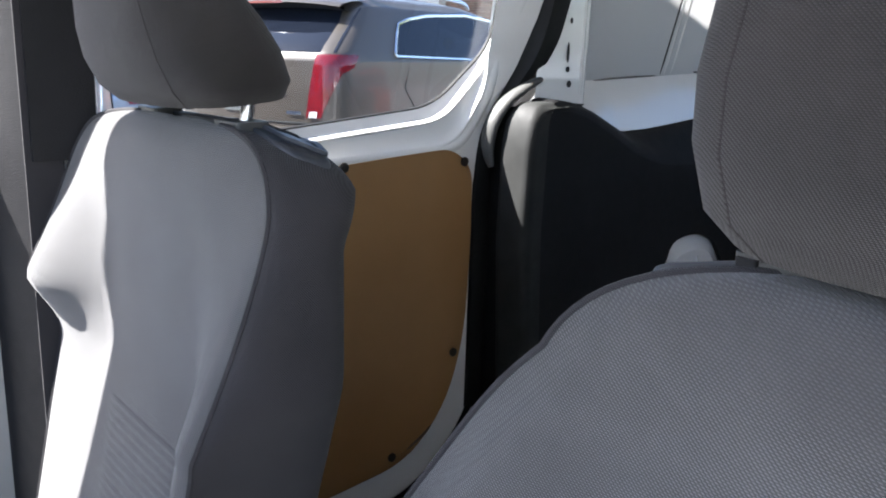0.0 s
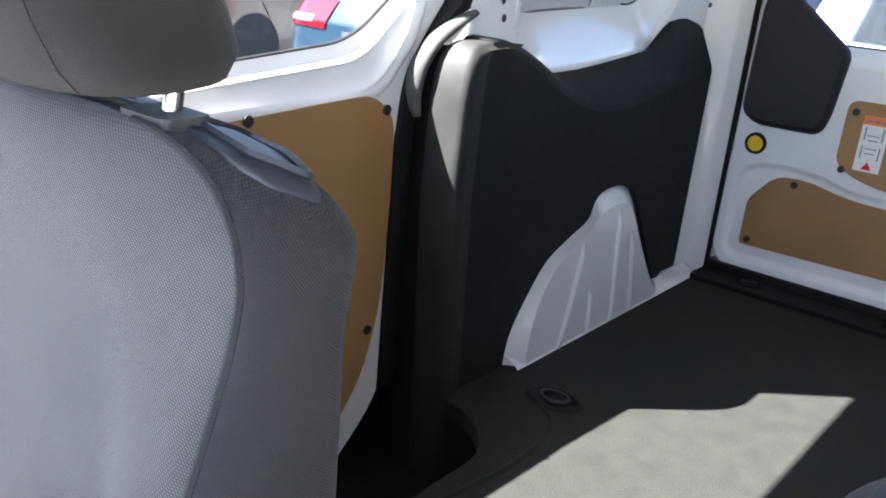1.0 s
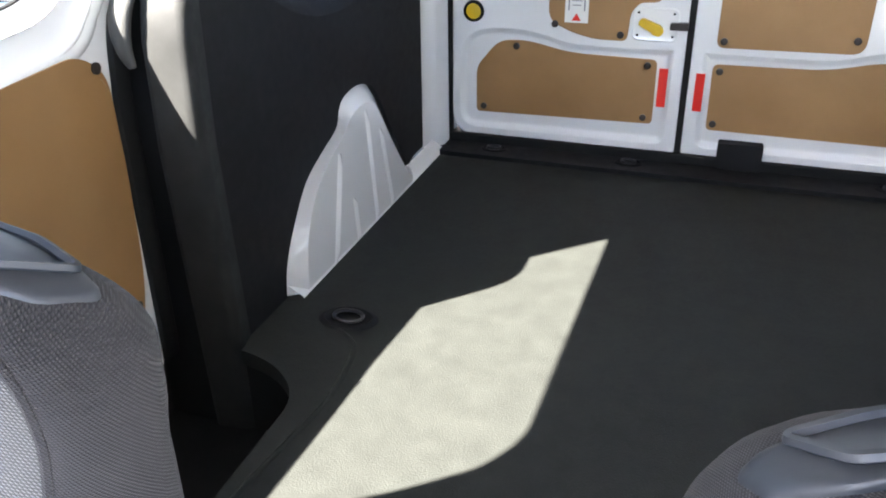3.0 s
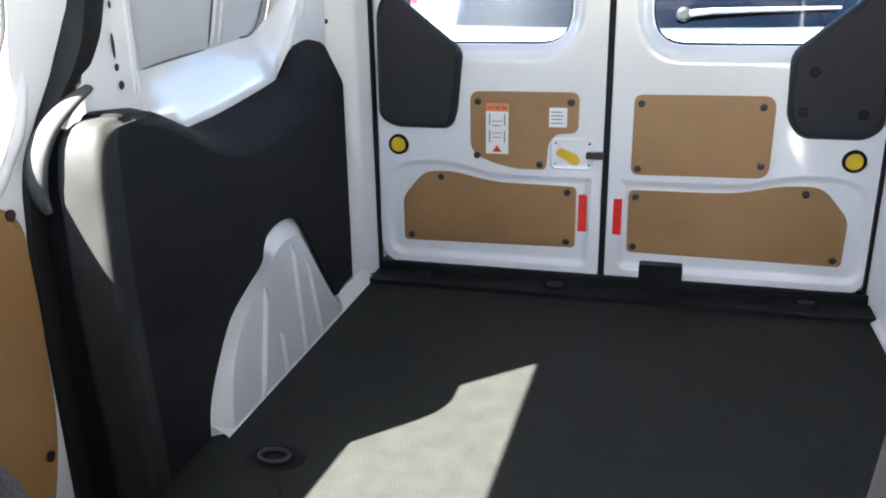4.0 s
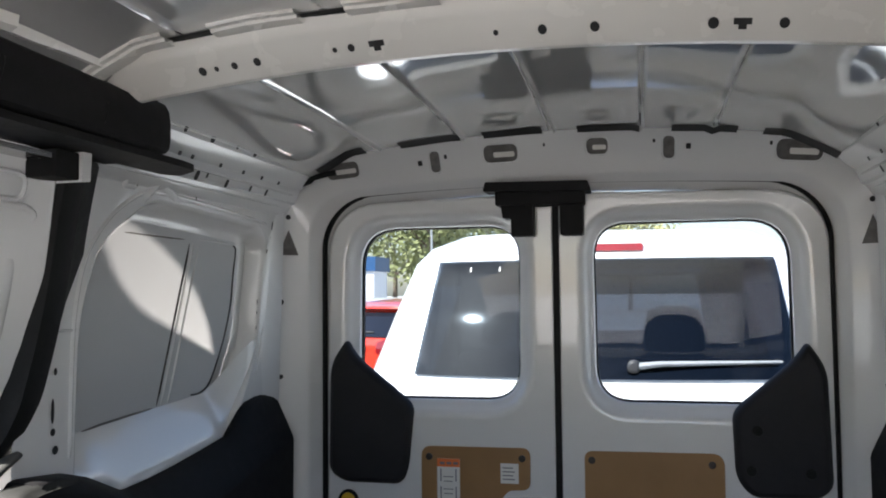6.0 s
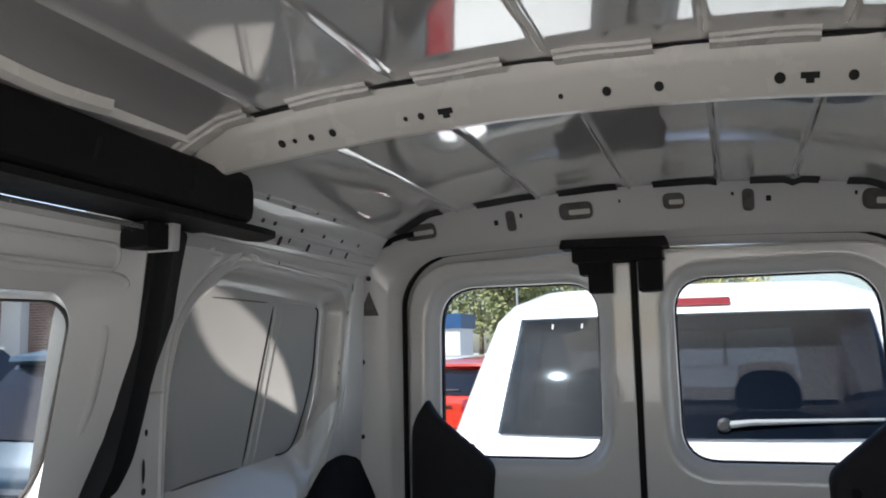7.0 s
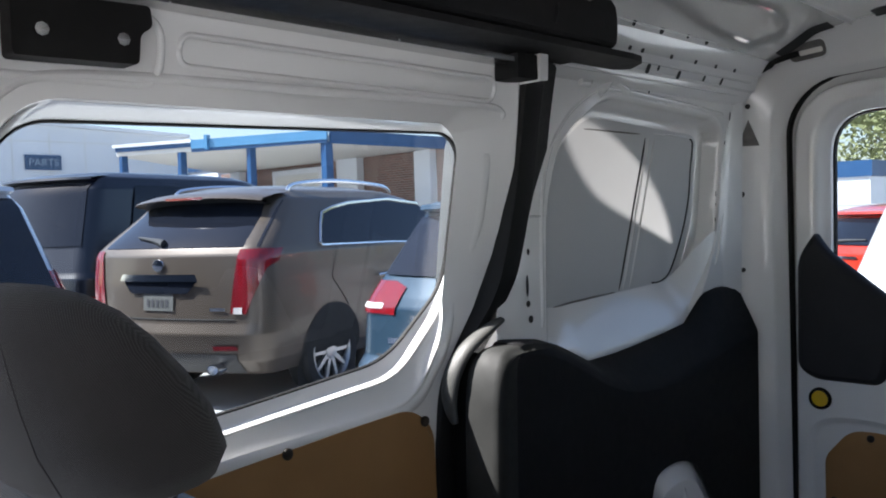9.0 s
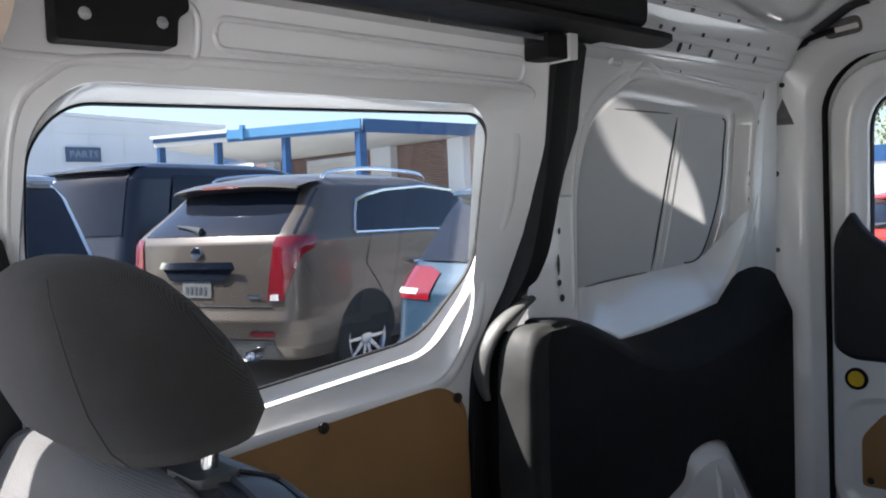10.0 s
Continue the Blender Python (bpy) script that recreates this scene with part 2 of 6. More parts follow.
xs = sorted({round(-0.62 + 1.24 * i / 40, 4) for i in range(41)} | {round(r + d, 4) for r in RIBS for d in (-0.012, -0.006, -0.003, 0, 0.003, 0.006, 0.012)})
ys = [-0.42 + 2.54 * i / 60 for i in range(61)]
bm = bmesh.new()
grid = [[bm.verts.new((x, y, roof_z(x, y))) for x in xs] for y in ys]
for a, b in zip(grid, grid[1:]):
    for i in range(1, len(xs)):
        bm.faces.new((a[i - 1], a[i], b[i], b[i - 1]))
ceiling = structure("ceiling", bm, ROOF, "ribbed bare metal van roof in glossy grey-white paint", "ceiling", sharp=60)


def disc(u, v, r, f, mat, parent, name="hole", rv=None, n=14, depth=0.0015):
    """A punched hole, shown by its dark cavity behind a thin rim."""
    return part(name, sheet(circle2(u, v, r, n, rv), f), mat, parent, normals=False)


# roof bow across the middle
bow = thing("roof_bow", (0, 1.25, 1.19), "cream painted steel roof bow with punched holes", "roof bow", kind="structure")


def bow_z(x):
    return 1.216 - 0.045 * (x / 0.6) ** 2


section = [(1.210, 0.052), (1.214, 0.036), (1.219, 0.027), (1.2245, 0.0222), (1.240, 0.0097), (1.2605, -0.0070), (1.268, -0.011), (1.278, -0.0115), (1.284, -0.004), (1.288, 0.012), (1.298, 0.05)]
bm = loft([[(x, y, bow_z(x) + dz + (0.006 * math.sin(x * 26) if dz > 0.05 else 0)) for y, dz in section] for x in [-0.62 + 1.24 * i / 48 for i in range(49)]], closed=False)
part("beam", bm, PRIMER, bow, sharp=25)
for hx, hr in ((-0.573, 0.004), (-0.427, 0.0058), (-0.405, 0.0035), (-0.377, 0.0048), (-0.342, 0.0055), (-0.225, 0.0033), (-0.201, 0.0050), (0.002, 0.0035), (0.064, 0.0060), (0.132, 0.0062), (0.279, 0.0068), (0.363, 0.0062), (0.49, 0.0055)):
    f = lambda u, v: (u, v - 0.0008, bow_z(u) + 0.039 - 0.8136 * (v - 1.204) - 0.0012)
    disc(hx, 1.2445, hr, f, HOLE, bow)
for hx in (-0.164, 0.314):
    part("slot", sheet(rounded([(hx - 0.011, 1.239), (hx + 0.011, 1.239), (hx + 0.011, 1.2465), (hx + 0.005, 1.2465), (hx + 0.005, 1.252),
                                (hx - 0.005, 1.252), (hx - 0.005, 1.2465), (hx - 0.011, 1.2465)], 0.001), f), HOLE, bow, normals=False)
for i in range(6):
    x0 = -0.580 + i * 0.1945
    us = [x0 + 0.1265 * j / 10 for j in range(11)]
    bm = loft([[(u, 1.216 - dy + 0.002 * math.sin(u * 47 + i), roof_z(u, 1.25) - dz) for u in us] for dy, dz in ((0.0, 0.0), (0.0, 0.007), (0.012, 0.009), (0.028, 0.008), (0.030, 0.004), (0.040, 0.004), (0.043, 0.0))], closed=False)
    part("roof_pressing", bm, PRIMER, bow)
    us = [x0 + 0.124 + 0.073 * j / 4 for j in range(5)]
    bm = loft([[(u, 1.2195 - dy, bow_z(u) + dz) for u in us] for dy, dz in ((0.004, 0.040), (0.009, 0.046), (0.024, 0.045))], closed=False)
    part("gap", bm, HOLE, bow, "dark gap between bow and roof")
for i in range(30):
    x0 = -0.57 + 1.14 * (i + 0.3 * math.sin(i * 5.1)) / 30
    part("sealant_drop", ridge([(x0 + 0.012 * j / 4, 1.286, bow_z(x0) + 0.002 + 0.002 * math.sin(i * 2.7)) for j in range(5)], 0.006, 0.003 + 0.002 * math.sin(i), (0, 0.5, -0.85)), WHITE, bow)


# ---- van: rear frame round the doors ----
def arch(hw, top, r, crown, y, foot=0.0, n=10, cx=0.0):
    """An upside-down U: up one side, over the crowned top and down the other."""
    yy = y if callable(y) else (lambda x, z: y)
    pts = [(-hw, foot + (top - r - foot) * i / n) for i in range(n)]
    pts += [(-hw + r - r * math.cos(a), top - r + r * math.sin(a)) for a in [math.pi / 2 * i / n for i in range(n + 1)]]
    pts += [(-hw + r + 2 * (hw - r) * i / (2 * n), top) for i in range(1, 2 * n)]
    pts += [(hw - r + r * math.sin(a), top - r + r * math.cos(a)) for a in [math.pi / 2 * i / n for i in range(n + 1)]]
    pts += [(hw, top - r - (top - r - foot) * i / n) for i in range(1, n + 1)]
    return [(cx + x, yy(x, z), z + (crown * (1 - (x / hw) ** 2) if z > top - r else 0)) for x, z in pts]


rings = [arch(0.600, 1.100, 0.11, 0.022, 2.235, cx=0.0), arch(0.607, 1.108, 0.11, 0.022, 2.200), arch(0.617, 1.116, 0.11, 0.022, 2.192),
         arch(0.632, 1.128, 0.11, 0.024, 2.168), arch(0.640, 1.136, 0.11, 0.026, 2.160), arch(0.652, 1.146, 0.105, 0.03, 2.156),
         arch(0.705, 1.205, 0.08, 0.042, 2.112), arch(0.716, 1.217, 0.08, 0.046, 2.10), arch(0.722, 1.230, 0.08, 0.048, 2.05)]
rear_frame = structure("wall_rear_frame", loft(rings, closed=False), WHITE, "white painted steel frame round the rear doors with punched holes", "door frame", sharp=50)


def on_header(u, v):
    """u across, v upwards on the slanted face of the header; 1 mm proud of it."""
    k = (v - 1.136) / 0.066
    zl, zh = 1.146 + 0.030 * (1 - (u / 0.652) ** 2), 1.205 + 0.042 * (1 - (u / 0.705) ** 2)
    return (u, 2.156 - 0.044 * k - 0.0022, zl + (zh - zl) * k - 0.0015)


def slot2(u, v, w, h, r):
    return rounded(box2(u - w / 2, v - h / 2, u + w / 2, v + h / 2), r, 4)


for u, v, w, h, r, m in ((-0.135, 1.170, 0.082, 0.036, 0.017, CAVITY), (-0.297, 1.163, 0.024, 0.044, 0.011, CAVITY), (0.093, 1.175, 0.050, 0.032, 0.015, CAVITY),
                         (0.255, 1.170, 0.026, 0.044, 0.012, CAVITY), (0.535, 1.168, 0.098, 0.042, 0.02, CAVITY), (-0.535, 1.166, 0.085, 0.036, 0.016, CAVITY),
                         (-0.335, 1.163, 0.011, 0.011, 0.002, HOLE), (-0.270, 1.172, 0.007, 0.009, 0.002, HOLE), (0.298, 1.172, 0.011, 0.011, 0.002, HOLE),
                         (-0.03, 1.182, 0.005, 0.007, 0.002, HOLE), (0.222, 1.183, 0.006, 0.007, 0.002, HOLE), (0.475, 1.18, 0.006, 0.008, 0.002, HOLE)):
    part("punched_hole", sheet(slot2(u, v, w, h, r), on_header), m, rear_frame, normals=False)
    if m == CAVITY:
        rim = slot2(u, v, w + 0.003, h + 0.003, r)
        part("hole_rim", tube([Vector(on_header(*p)) for p in rim + rim[:1]], 0.0022, 6), WHITE, rear_frame)
        if w > 0.04:
            lip = lambda a, b: tuple(Vector(on_header(a, b)) + Vector((0, -0.0008, -0.0006)))
            part("inner_plate", sheet(slot2(u + 0.1 * w, v - 0.06 * h, w * 0.62, h * 0.30, h * 0.10), lip), PRIMER, rear_frame, normals=False)
for s in (-1, 1):
    f = lambda u, v, s=s: (s * (0.657 + 0.048 * u), 2.150 - 0.040 * u - 0.0035, v)
    part("punched_hole", sheet(rounded([(0.02, 0.976), (0.86, 0.976), (0.44, 1.04)], 0.3 * 0.06, 4), f), CAVITY, rear_frame, normals=False)
    for u, v, r in ((0.45, 1.072, 0.0065), (0.75, 0.858, 0.0075), (0.75, 0.672, 0.006), (0.82, 1.11, 0.005)):
        part("punched_hole", sheet(circle2(u, v, r / 0.06, 12, r), f), HOLE, rear_frame, normals=False)
for u, w in ((-0.52, 0.12), (-0.30, 0.15), (-0.10, 0.14), (0.12, 0.14), (0.33, 0.14), (0.53, 0.15)):
    us = [u - w / 2 + w * i / 8 for i in range(9)]
    bm = loft([[(x, y + 0.004 * math.sin(x * 31), min(roof_z(x, 2.08), roof_z(x, y)) - dz) for x in us] for y, dz in ((2.062, 0.0010), (2.072, 0.0035), (2.096, 0.0050), (2.104, 0.0075))], closed=False)
    part("sealant_gap", bm, HOLE, rear_frame, "dark gap between roof and header")
bm = tube(curve([(-0.66, 2.105, 1.145), (-0.60, 2.10, 1.165), (-0.545, 2.11, 1.178)]), [0.012] * 8 + [0.007] * 9, 8)
part("wire_grommet", bm, RUBBER, rear_frame, "black cable grommet")


# ---- van: rear doors ----
def wave(pts, n=5):
    return [(p.x, p.z) for p in curve([(u, 0, v) for u, v in pts], n)]


def clip_at(u, v, f, parent):
    a = part("clip", loft([lift(circle2(u, v, r, 14), f(d)) for r, d in ((0.0085, 0.0), (0.0085, -0.003), (0.006, -0.0045), (0.002, -0.004))], caps=True), CLIP, parent)
    return a


def wood_panel(outline, clips, f, parent):
    p = part("wood_panel", prism(outline, f(0.0), f(-0.004)), WOOD, parent, "tan hardboard lining panel", bevel=0.001)
    for u, v in clips:
        clip_at(u, v, lambda d: f(-0.004 + d), p)
    return p


def rear_door(name, label, win, win_r, pan, body, extras):
    d = thing(name, (body[0][0] * 0.5 + body[1][0] * 0.5, 2.2, 0.03), label, "rear door", "rear cargo doors", kind="structure")
    fy = lambda y: at_y(y)
    winhole = grown(win, 0.045)
    bm = sheet(body, fy(2.200), [winhole, pan])
    rim = [lift(grown(body, g), fy(y)) for g, y in ((0, 2.2), (0.004, 2.202), (0.008, 2.21), (0.009, 2.25))]
    loft(rim, bm=bm)
    loft([lift(grown(win, g), fy(y)) for g, y in ((0.045, 2.200), (0.036, 2.200), (0.030, 2.203), (0.020, 2.212), (0.012, 2.228), (0.003, 2.232), (0.0, 2.238), (0.0, 2.262))], bm=bm)
    loft([lift(grown(pan, g), fy(y)) for g, y in ((0, 2.200), (-0.004, 2.201), (-0.012, 2.209), (-0.018, 2.211), (-0.022, 2.211))], bm=bm)
    cap(bm, [grown(pan, -0.022)], fy(2.211))
    part("inner_skin", bm, WHITE, d, "white painted pressed steel", sharp=50)
    bm = sheet(grown(body, 0.009), fy(2.27), [win])
    loft([lift(grown(body, 0.009), fy(2.25)), lift(grown(body, 0.009), fy(2.27))], bm=bm)
    part("outer_skin", bm, WHITE, d)
    w = part("window", loft([lift(grown(win, 0.004), fy(2.246)), lift(grown(win, -0.004), fy(2.246)), lift(grown(win, -0.004), fy(2.262)), lift(grown(win, 0.004), fy(2.262))]), RUBBER, d, "black window seal")
    g = part("pane", prism(grown(win, 0.002), fy(2.250), fy(2.254)), GLASS, w, "clear glass")
    g.visible_shadow = False
    extras(d)
    return d


WL = rounded([(-0.525, 0.610), (-0.109, 0.610), (-0.106, 1.045), (-0.520, 1.045)], [0.05, 0.085, 0.085, 0.10], 8)
WR = rounded([(0.078, 0.610), (0.530, 0.610), (0.525, 1.045), (0.074, 1.045)], [0.085, 0.05, 0.10, 0.085], 8)
PANL = wave([(-0.045, 0.290), (-0.10, 0.290), (-0.22, 0.290), (-0.30, 0.293), (-0.36, 0.309), (-0.43, 0.319), (-0.50, 0.317), (-0.545, 0.305), (-0.572, 0.278), (-0.582, 0.235), (-0.583, 0.2)]) + \
    rounded([(-0.583, 0.19), (-0.583, 0.052), (-0.048, 0.052), (-0.045, 0.28)], [0.0, 0.05, 0.03, 0.0], 6)
PANR = [(-u + 0.018 - 0.042 * min(1, max(0, (u + 0.25) / 0.2)), v) for u, v in PANL]
BODYL = rounded([(-0.600, 0.030), (-0.0245, 0.030), (-0.0245, 1.112), (-0.590, 1.100)], [0.07, 0.015, 0.02, 0.13], 8)
BODYR = rounded([(-0.0025, 0.030), (0.612, 0.030), (0.598, 1.100), (-0.0025, 1.112)], [0.015, 0.07, 0.13, 0.02], 8)


def stop_bumper(u, v, d):
    a = part("rubber_ring", loft([lift(circle2(u, v, r, 24), at_y(2.2 - h)) for r, h in ((0.027, 0.0), (0.026, 0.006), (0.023, 0.009), (0.020, 0.007), (0.0195, 0.002))]), RUBBER, d, "black rubber ring")
    part("plug", loft([lift(circle2(u, v, r, 24), at_y(2.2 - h)) for r, h in ((0.0195, 0.002), (0.019, 0.005), (0.012, 0.0065), (0.003, 0.007))], caps=True), YELLOW, a, "yellow plastic plug")


def vent_cover(outline, clips, d):
    p = part("corner_cover", loft([lift(grown(outline, g), at_y(2.2 - h)) for g, h in ((0, -0.002), (0, 0.012), (-0.006, 0.022), (-0.014, 0.026))]), HINGE, d, "black plastic hinge cover", sharp=60)
    part("cover_face", sheet(grown(outline, -0.014), at_y(2.174)), HINGE, p, normals=False)
    for u, v in clips:
        part("screw", loft([lift(circle2(u, v, r, 14), at_y(2.174 - h)) for r, h in ((0.012, 0), (0.011, 0.003), (0.008, 0.0025), (0.007, 0.001), (0.001, 0.001))]), RUBBER, p)


def left_extras(d):
    f = lambda h: at_y(2.2 + h)
    wood_panel(rounded([(-0.353, 0.499), (-0.353, 0.345), (-0.29, 0.318), (-0.235, 0.306), (-0.16, 0.306), (-0.155, 0.375), (-0.135, 0.398), (-0.083, 0.401), (-0.082, 0.501)],
                       [0.025, 0.03, 0.02, 0.02, 0.015, 0.015, 0.01, 0.02, 0.022]),
               [(-0.333, 0.474), (-0.102, 0.476), (-0.336, 0.338), (-0.176, 0.320)], f, d)
    g = lambda h: at_y(2.211 + h)
    wood_panel(rounded([(-0.48, 0.287), (-0.539, 0.215), (-0.539, 0.095), (-0.083, 0.102), (-0.084, 0.263), (-0.30, 0.266), (-0.404, 0.290)], [0.03, 0.02, 0.012, 0.012, 0.015, 0.06, 0.03]),
               [(-0.434, 0.274), (-0.106, 0.248), (-0.519, 0.111), (-0.106, 0.117)], g, d)
    vent_cover(rounded([(-0.545, 0.762), (-0.588, 0.70), (-0.592, 0.43), (-0.55, 0.405), (-0.40, 0.405), (-0.385, 0.45), (-0.370, 0.600), (-0.515, 0.715)],
                       [0.012, 0.04, 0.035, 0.04, 0.03, 0.02, 0.025, 0.04]), [], d)
    stop_bumper(-0.545, 0.357, d)
    part("reflector", prism(box2(-0.0765, 0.150, -0.0555, 0.245), f(0.002), f(-0.002)), RED, d, "red reflective strip")
    cup = part("latch_dish", loft([lift(grown(rounded(box2(-0.147, 0.312, -0.045, 0.385), 0.015), e), at_y(2.2 + h)) for e, h in ((0.004, -0.0005), (0, -0.003), (-0.006, -0.001), (-0.03, -0.0005))]), WHITE, d)
    h = part("release_handle", prism(rounded([(-0.128, 0.366), (-0.137, 0.35), (-0.086, 0.322), (-0.074, 0.333), (-0.08, 0.347)], 0.012), f(-0.004), f(-0.016)), YELLOW, d, "yellow plastic release handle", bevel=0.004)
    part("grip_mark", sheet(circle2(-0.095, 0.335, 0.009, 12), f(-0.0167)), YELLOW, h, normals=False)
    part("latch", prism(rounded([(-0.062, 0.340), (-0.020, 0.340), (-0.020, 0.358), (-0.062, 0.356)], 0.004), f(0.0), f(-0.014)), CLIP, d, "black latch", bevel=0.003)
    st = part("warning_label", prism(box2(-0.313, 0.343, -0.256, 0.470), f(-0.004), f(-0.0048)), STICKER, d, "white and orange warning label")
    part("label_band", sheet(box2(-0.313, 0.450, -0.256, 0.470), f(-0.0056)), ORANGE, st, normals=False)
    for k in range(3):
        part("print_bar", sheet(box2(-0.306 + k * 0.017, 0.456, -0.294 + k * 0.017, 0.462), f(-0.0061)), GREYINK, st, normals=False)
    for a, b, c, e in ((-0.305, 0.415, -0.302, 0.445), (-0.267, 0.415, -0.264, 0.445), (-0.305, 0.372, -0.302, 0.402), (-0.267, 0.372, -0.264, 0.402), (-0.298, 0.425, -0.272, 0.427),
                       (-0.296, 0.414, -0.274, 0.416), (-0.298, 0.395, -0.272, 0.397), (-0.296, 0.384, -0.274, 0.386)):
        part("print_bar", sheet(box2(a, b, c, e), f(-0.0056)), GREYINK, st, normals=False)
    part("warning_triangle", sheet([(-0.296, 0.348), (-0.273, 0.348), (-0.2845, 0.366)], f(-0.0056)), RED, st, normals=False)
    s2 = part("small_sticker", prism(box2(-0.155, 0.415, -0.111, 0.463), f(-0.004), f(-0.0048)), STICKER, d, "small white sticker")
    for k in range(4):
        part("print_bar", sheet(box2(-0.150, 0.424 + k * 0.009, -0.120 - 0.004 * (k % 2), 0.4265 + k * 0.009), f(-0.0054)), GREYINK, s2, normals=False)


def right_extras(d):
    f = lambda h: at_y(2.2 + h)
    wood_panel(rounded([(0.047, 0.499), (0.047, 0.304), (0.364, 0.308), (0.365, 0.502)], [0.02, 0.02, 0.03, 0.03]), [(0.064, 0.478), (0.337, 0.476), (0.063, 0.320), (0.344, 0.338)], f, d)
    g = lambda h: at_y(2.211 + h)
    wood_panel(rounded([(0.045, 0.262), (0.047, 0.100), (0.550, 0.096), (0.552, 0.215), (0.49, 0.290), (0.40, 0.290), (0.30, 0.265)], [0.015, 0.012, 0.012, 0.02, 0.03, 0.04, 0.06]),
               [(0.062, 0.246), (0.452, 0.273), (0.062, 0.116), (0.530, 0.112)], g, d)
    vent_cover(rounded([(0.548, 0.760), (0.515, 0.715), (0.383, 0.600), (0.388, 0.45), (0.42, 0.408), (0.56, 0.408), (0.594, 0.435), (0.588, 0.70)],
                       [0.012, 0.04, 0.025, 0.03, 0.04, 0.04, 0.04, 0.04]), [(0.435, 0.56), (0.42, 0.47), (0.545, 0.468)], d)
    stop_bumper(0.545, 0.357, d)
    part("reflector", prism(box2(0.010, 0.147, 0.031, 0.240), f(0.002), f(-0.002)), RED, d, "red reflective strip")
    part("striker_cover", prism(rounded(box2(0.081, 0.006, 0.187, 0.078), 0.006), f(0.03), f(-0.02)), BLACK, d, "black plastic striker cover", bevel=0.004)


rear_door("door_1", "closed white rear door with hardboard lining panels and warning label", WL, 0.08, PANL, BODYL, left_extras)
rear_door("door_2", "closed white rear door with hardboard lining panels", WR, 0.08, PANR, BODYR, right_extras)
# seals between and round the doors
bm = prism(rounded(box2(2.190, 0.005, 2.262, 0.036), 0.006), lambda u, v: (-0.61, u, v), lambda u, v: (0.62, u, v))
structure("trim_bottom_seal", bm, RUBBER, "black rubber seal under the rear doors", "seal")
bm = loft([arch(hw, tp, 0.125, 0.022, y, foot=0.01) for hw, tp, y in
           ((0.604, 1.117, 2.21), (0.602, 1.115, 2.197), (0.605, 1.117, 2.190), (0.611, 1.119, 2.190), (0.613, 1.121, 2.2))], closed=False)
structure("trim_door_seal", bm, RUBBER, "black rubber seal round the rear door opening", "seal")
bm = prism(rounded(box2(-0.0235, 2.201, -0.0035, 2.262), 0.005), at_z(0.025), at_z(1.125))
structure("trim_centre_seal", bm, RUBBER, "black rubber seal between the rear doors", "seal")
lock = thing("door_lock_housing", (-0.03, 2.17, 1.02), "black plastic lock housing at the top of the rear doors", "door lock")
part("top_plate", prism(rounded([(-0.178, 1.118), (0.076, 1.112), (0.07, 1.136), (-0.172, 1.140)], 0.004), at_y(2.12), at_y(2.19)), BLACK, lock, bevel=0.003)
part("step_block", prism(rounded(box2(-0.150, 1.085, 0.060, 1.120), 0.004), at_y(2.135), at_y(2.198)), BLACK, lock, bevel=0.003)
part("latch_block", prism(rounded([(-0.115, 1.012), (-0.062, 1.012), (-0.062, 1.09), (-0.140, 1.09), (-0.135, 1.055), (-0.115, 1.055)], 0.004), at_y(2.15), at_y(2.198)), BLACK, lock, bevel=0.003)
part("latch_block", prism(rounded(box2(0.002, 1.012, 0.056, 1.09), 0.006), at_y(2.15), at_y(2.198)), BLACK, lock, bevel=0.003)


# ---- van: rear side walls, the same on both sides ----
def side_x(z):
    """The inner skin leans in towards the roof."""
    return 0.700 - 0.13 * max(0.0, z - 0.95) ** 1.0


ARCH = [(1.322, 0.0), (1.332, 0.055), (1.365, 0.112), (1.435, 0.188), (1.52, 0.224), (1.585, 0.248), (1.604, 0.291), (1.67, 0.304), (1.738, 0.291), (1.784, 0.258), (1.86, 0.15), (1.945, 0.035), (1.975, 0.02)]
RECESS = rounded([(1.335, 0.52), (1.338, 0.66), (1.344, 0.837), (1.392, 0.968), (1.535, 1.060), (1.99, 1.040), (2.035, 1.00), (2.005, 0.767), (1.930, 0.640), (1.80, 0.52)],
                 [0.01, 0.05, 0.06, 0.06, 0.05, 0.03, 0.03, 0.06, 0.06, 0.02], 6)
TRIM_TOP = [(1.112, 0.600), (1.20, 0.612), (1.255, 0.606), (1.310, 0.588), (1.385, 0.552), (1.450, 0.520), (1.55, 0.492), (1.69, 0.487), (1.83, 0.508), (1.95, 0.528), (2.085, 0.545)]
TRIM_BACK = [(1.112, 0.604), (1.20, 0.616), (1.291, 0.606), (1.357, 0.587), (1.455, 0.543), (1.55, 0.546), (1.625, 0.552), (1.76, 0.566), (1.83, 0.575), (1.872, 0.605), (1.913, 0.634), (1.995, 0.644), (2.085, 0.632)]


def on_line(line, y):
    for (y0, z0), (y1, z1) in zip(line, line[1:]):
        if y <= y1:
            k = max(0.0, (y - y0) / (y1 - y0))
            return z0 + (z1 - z0) * k
    return line[-1][1]


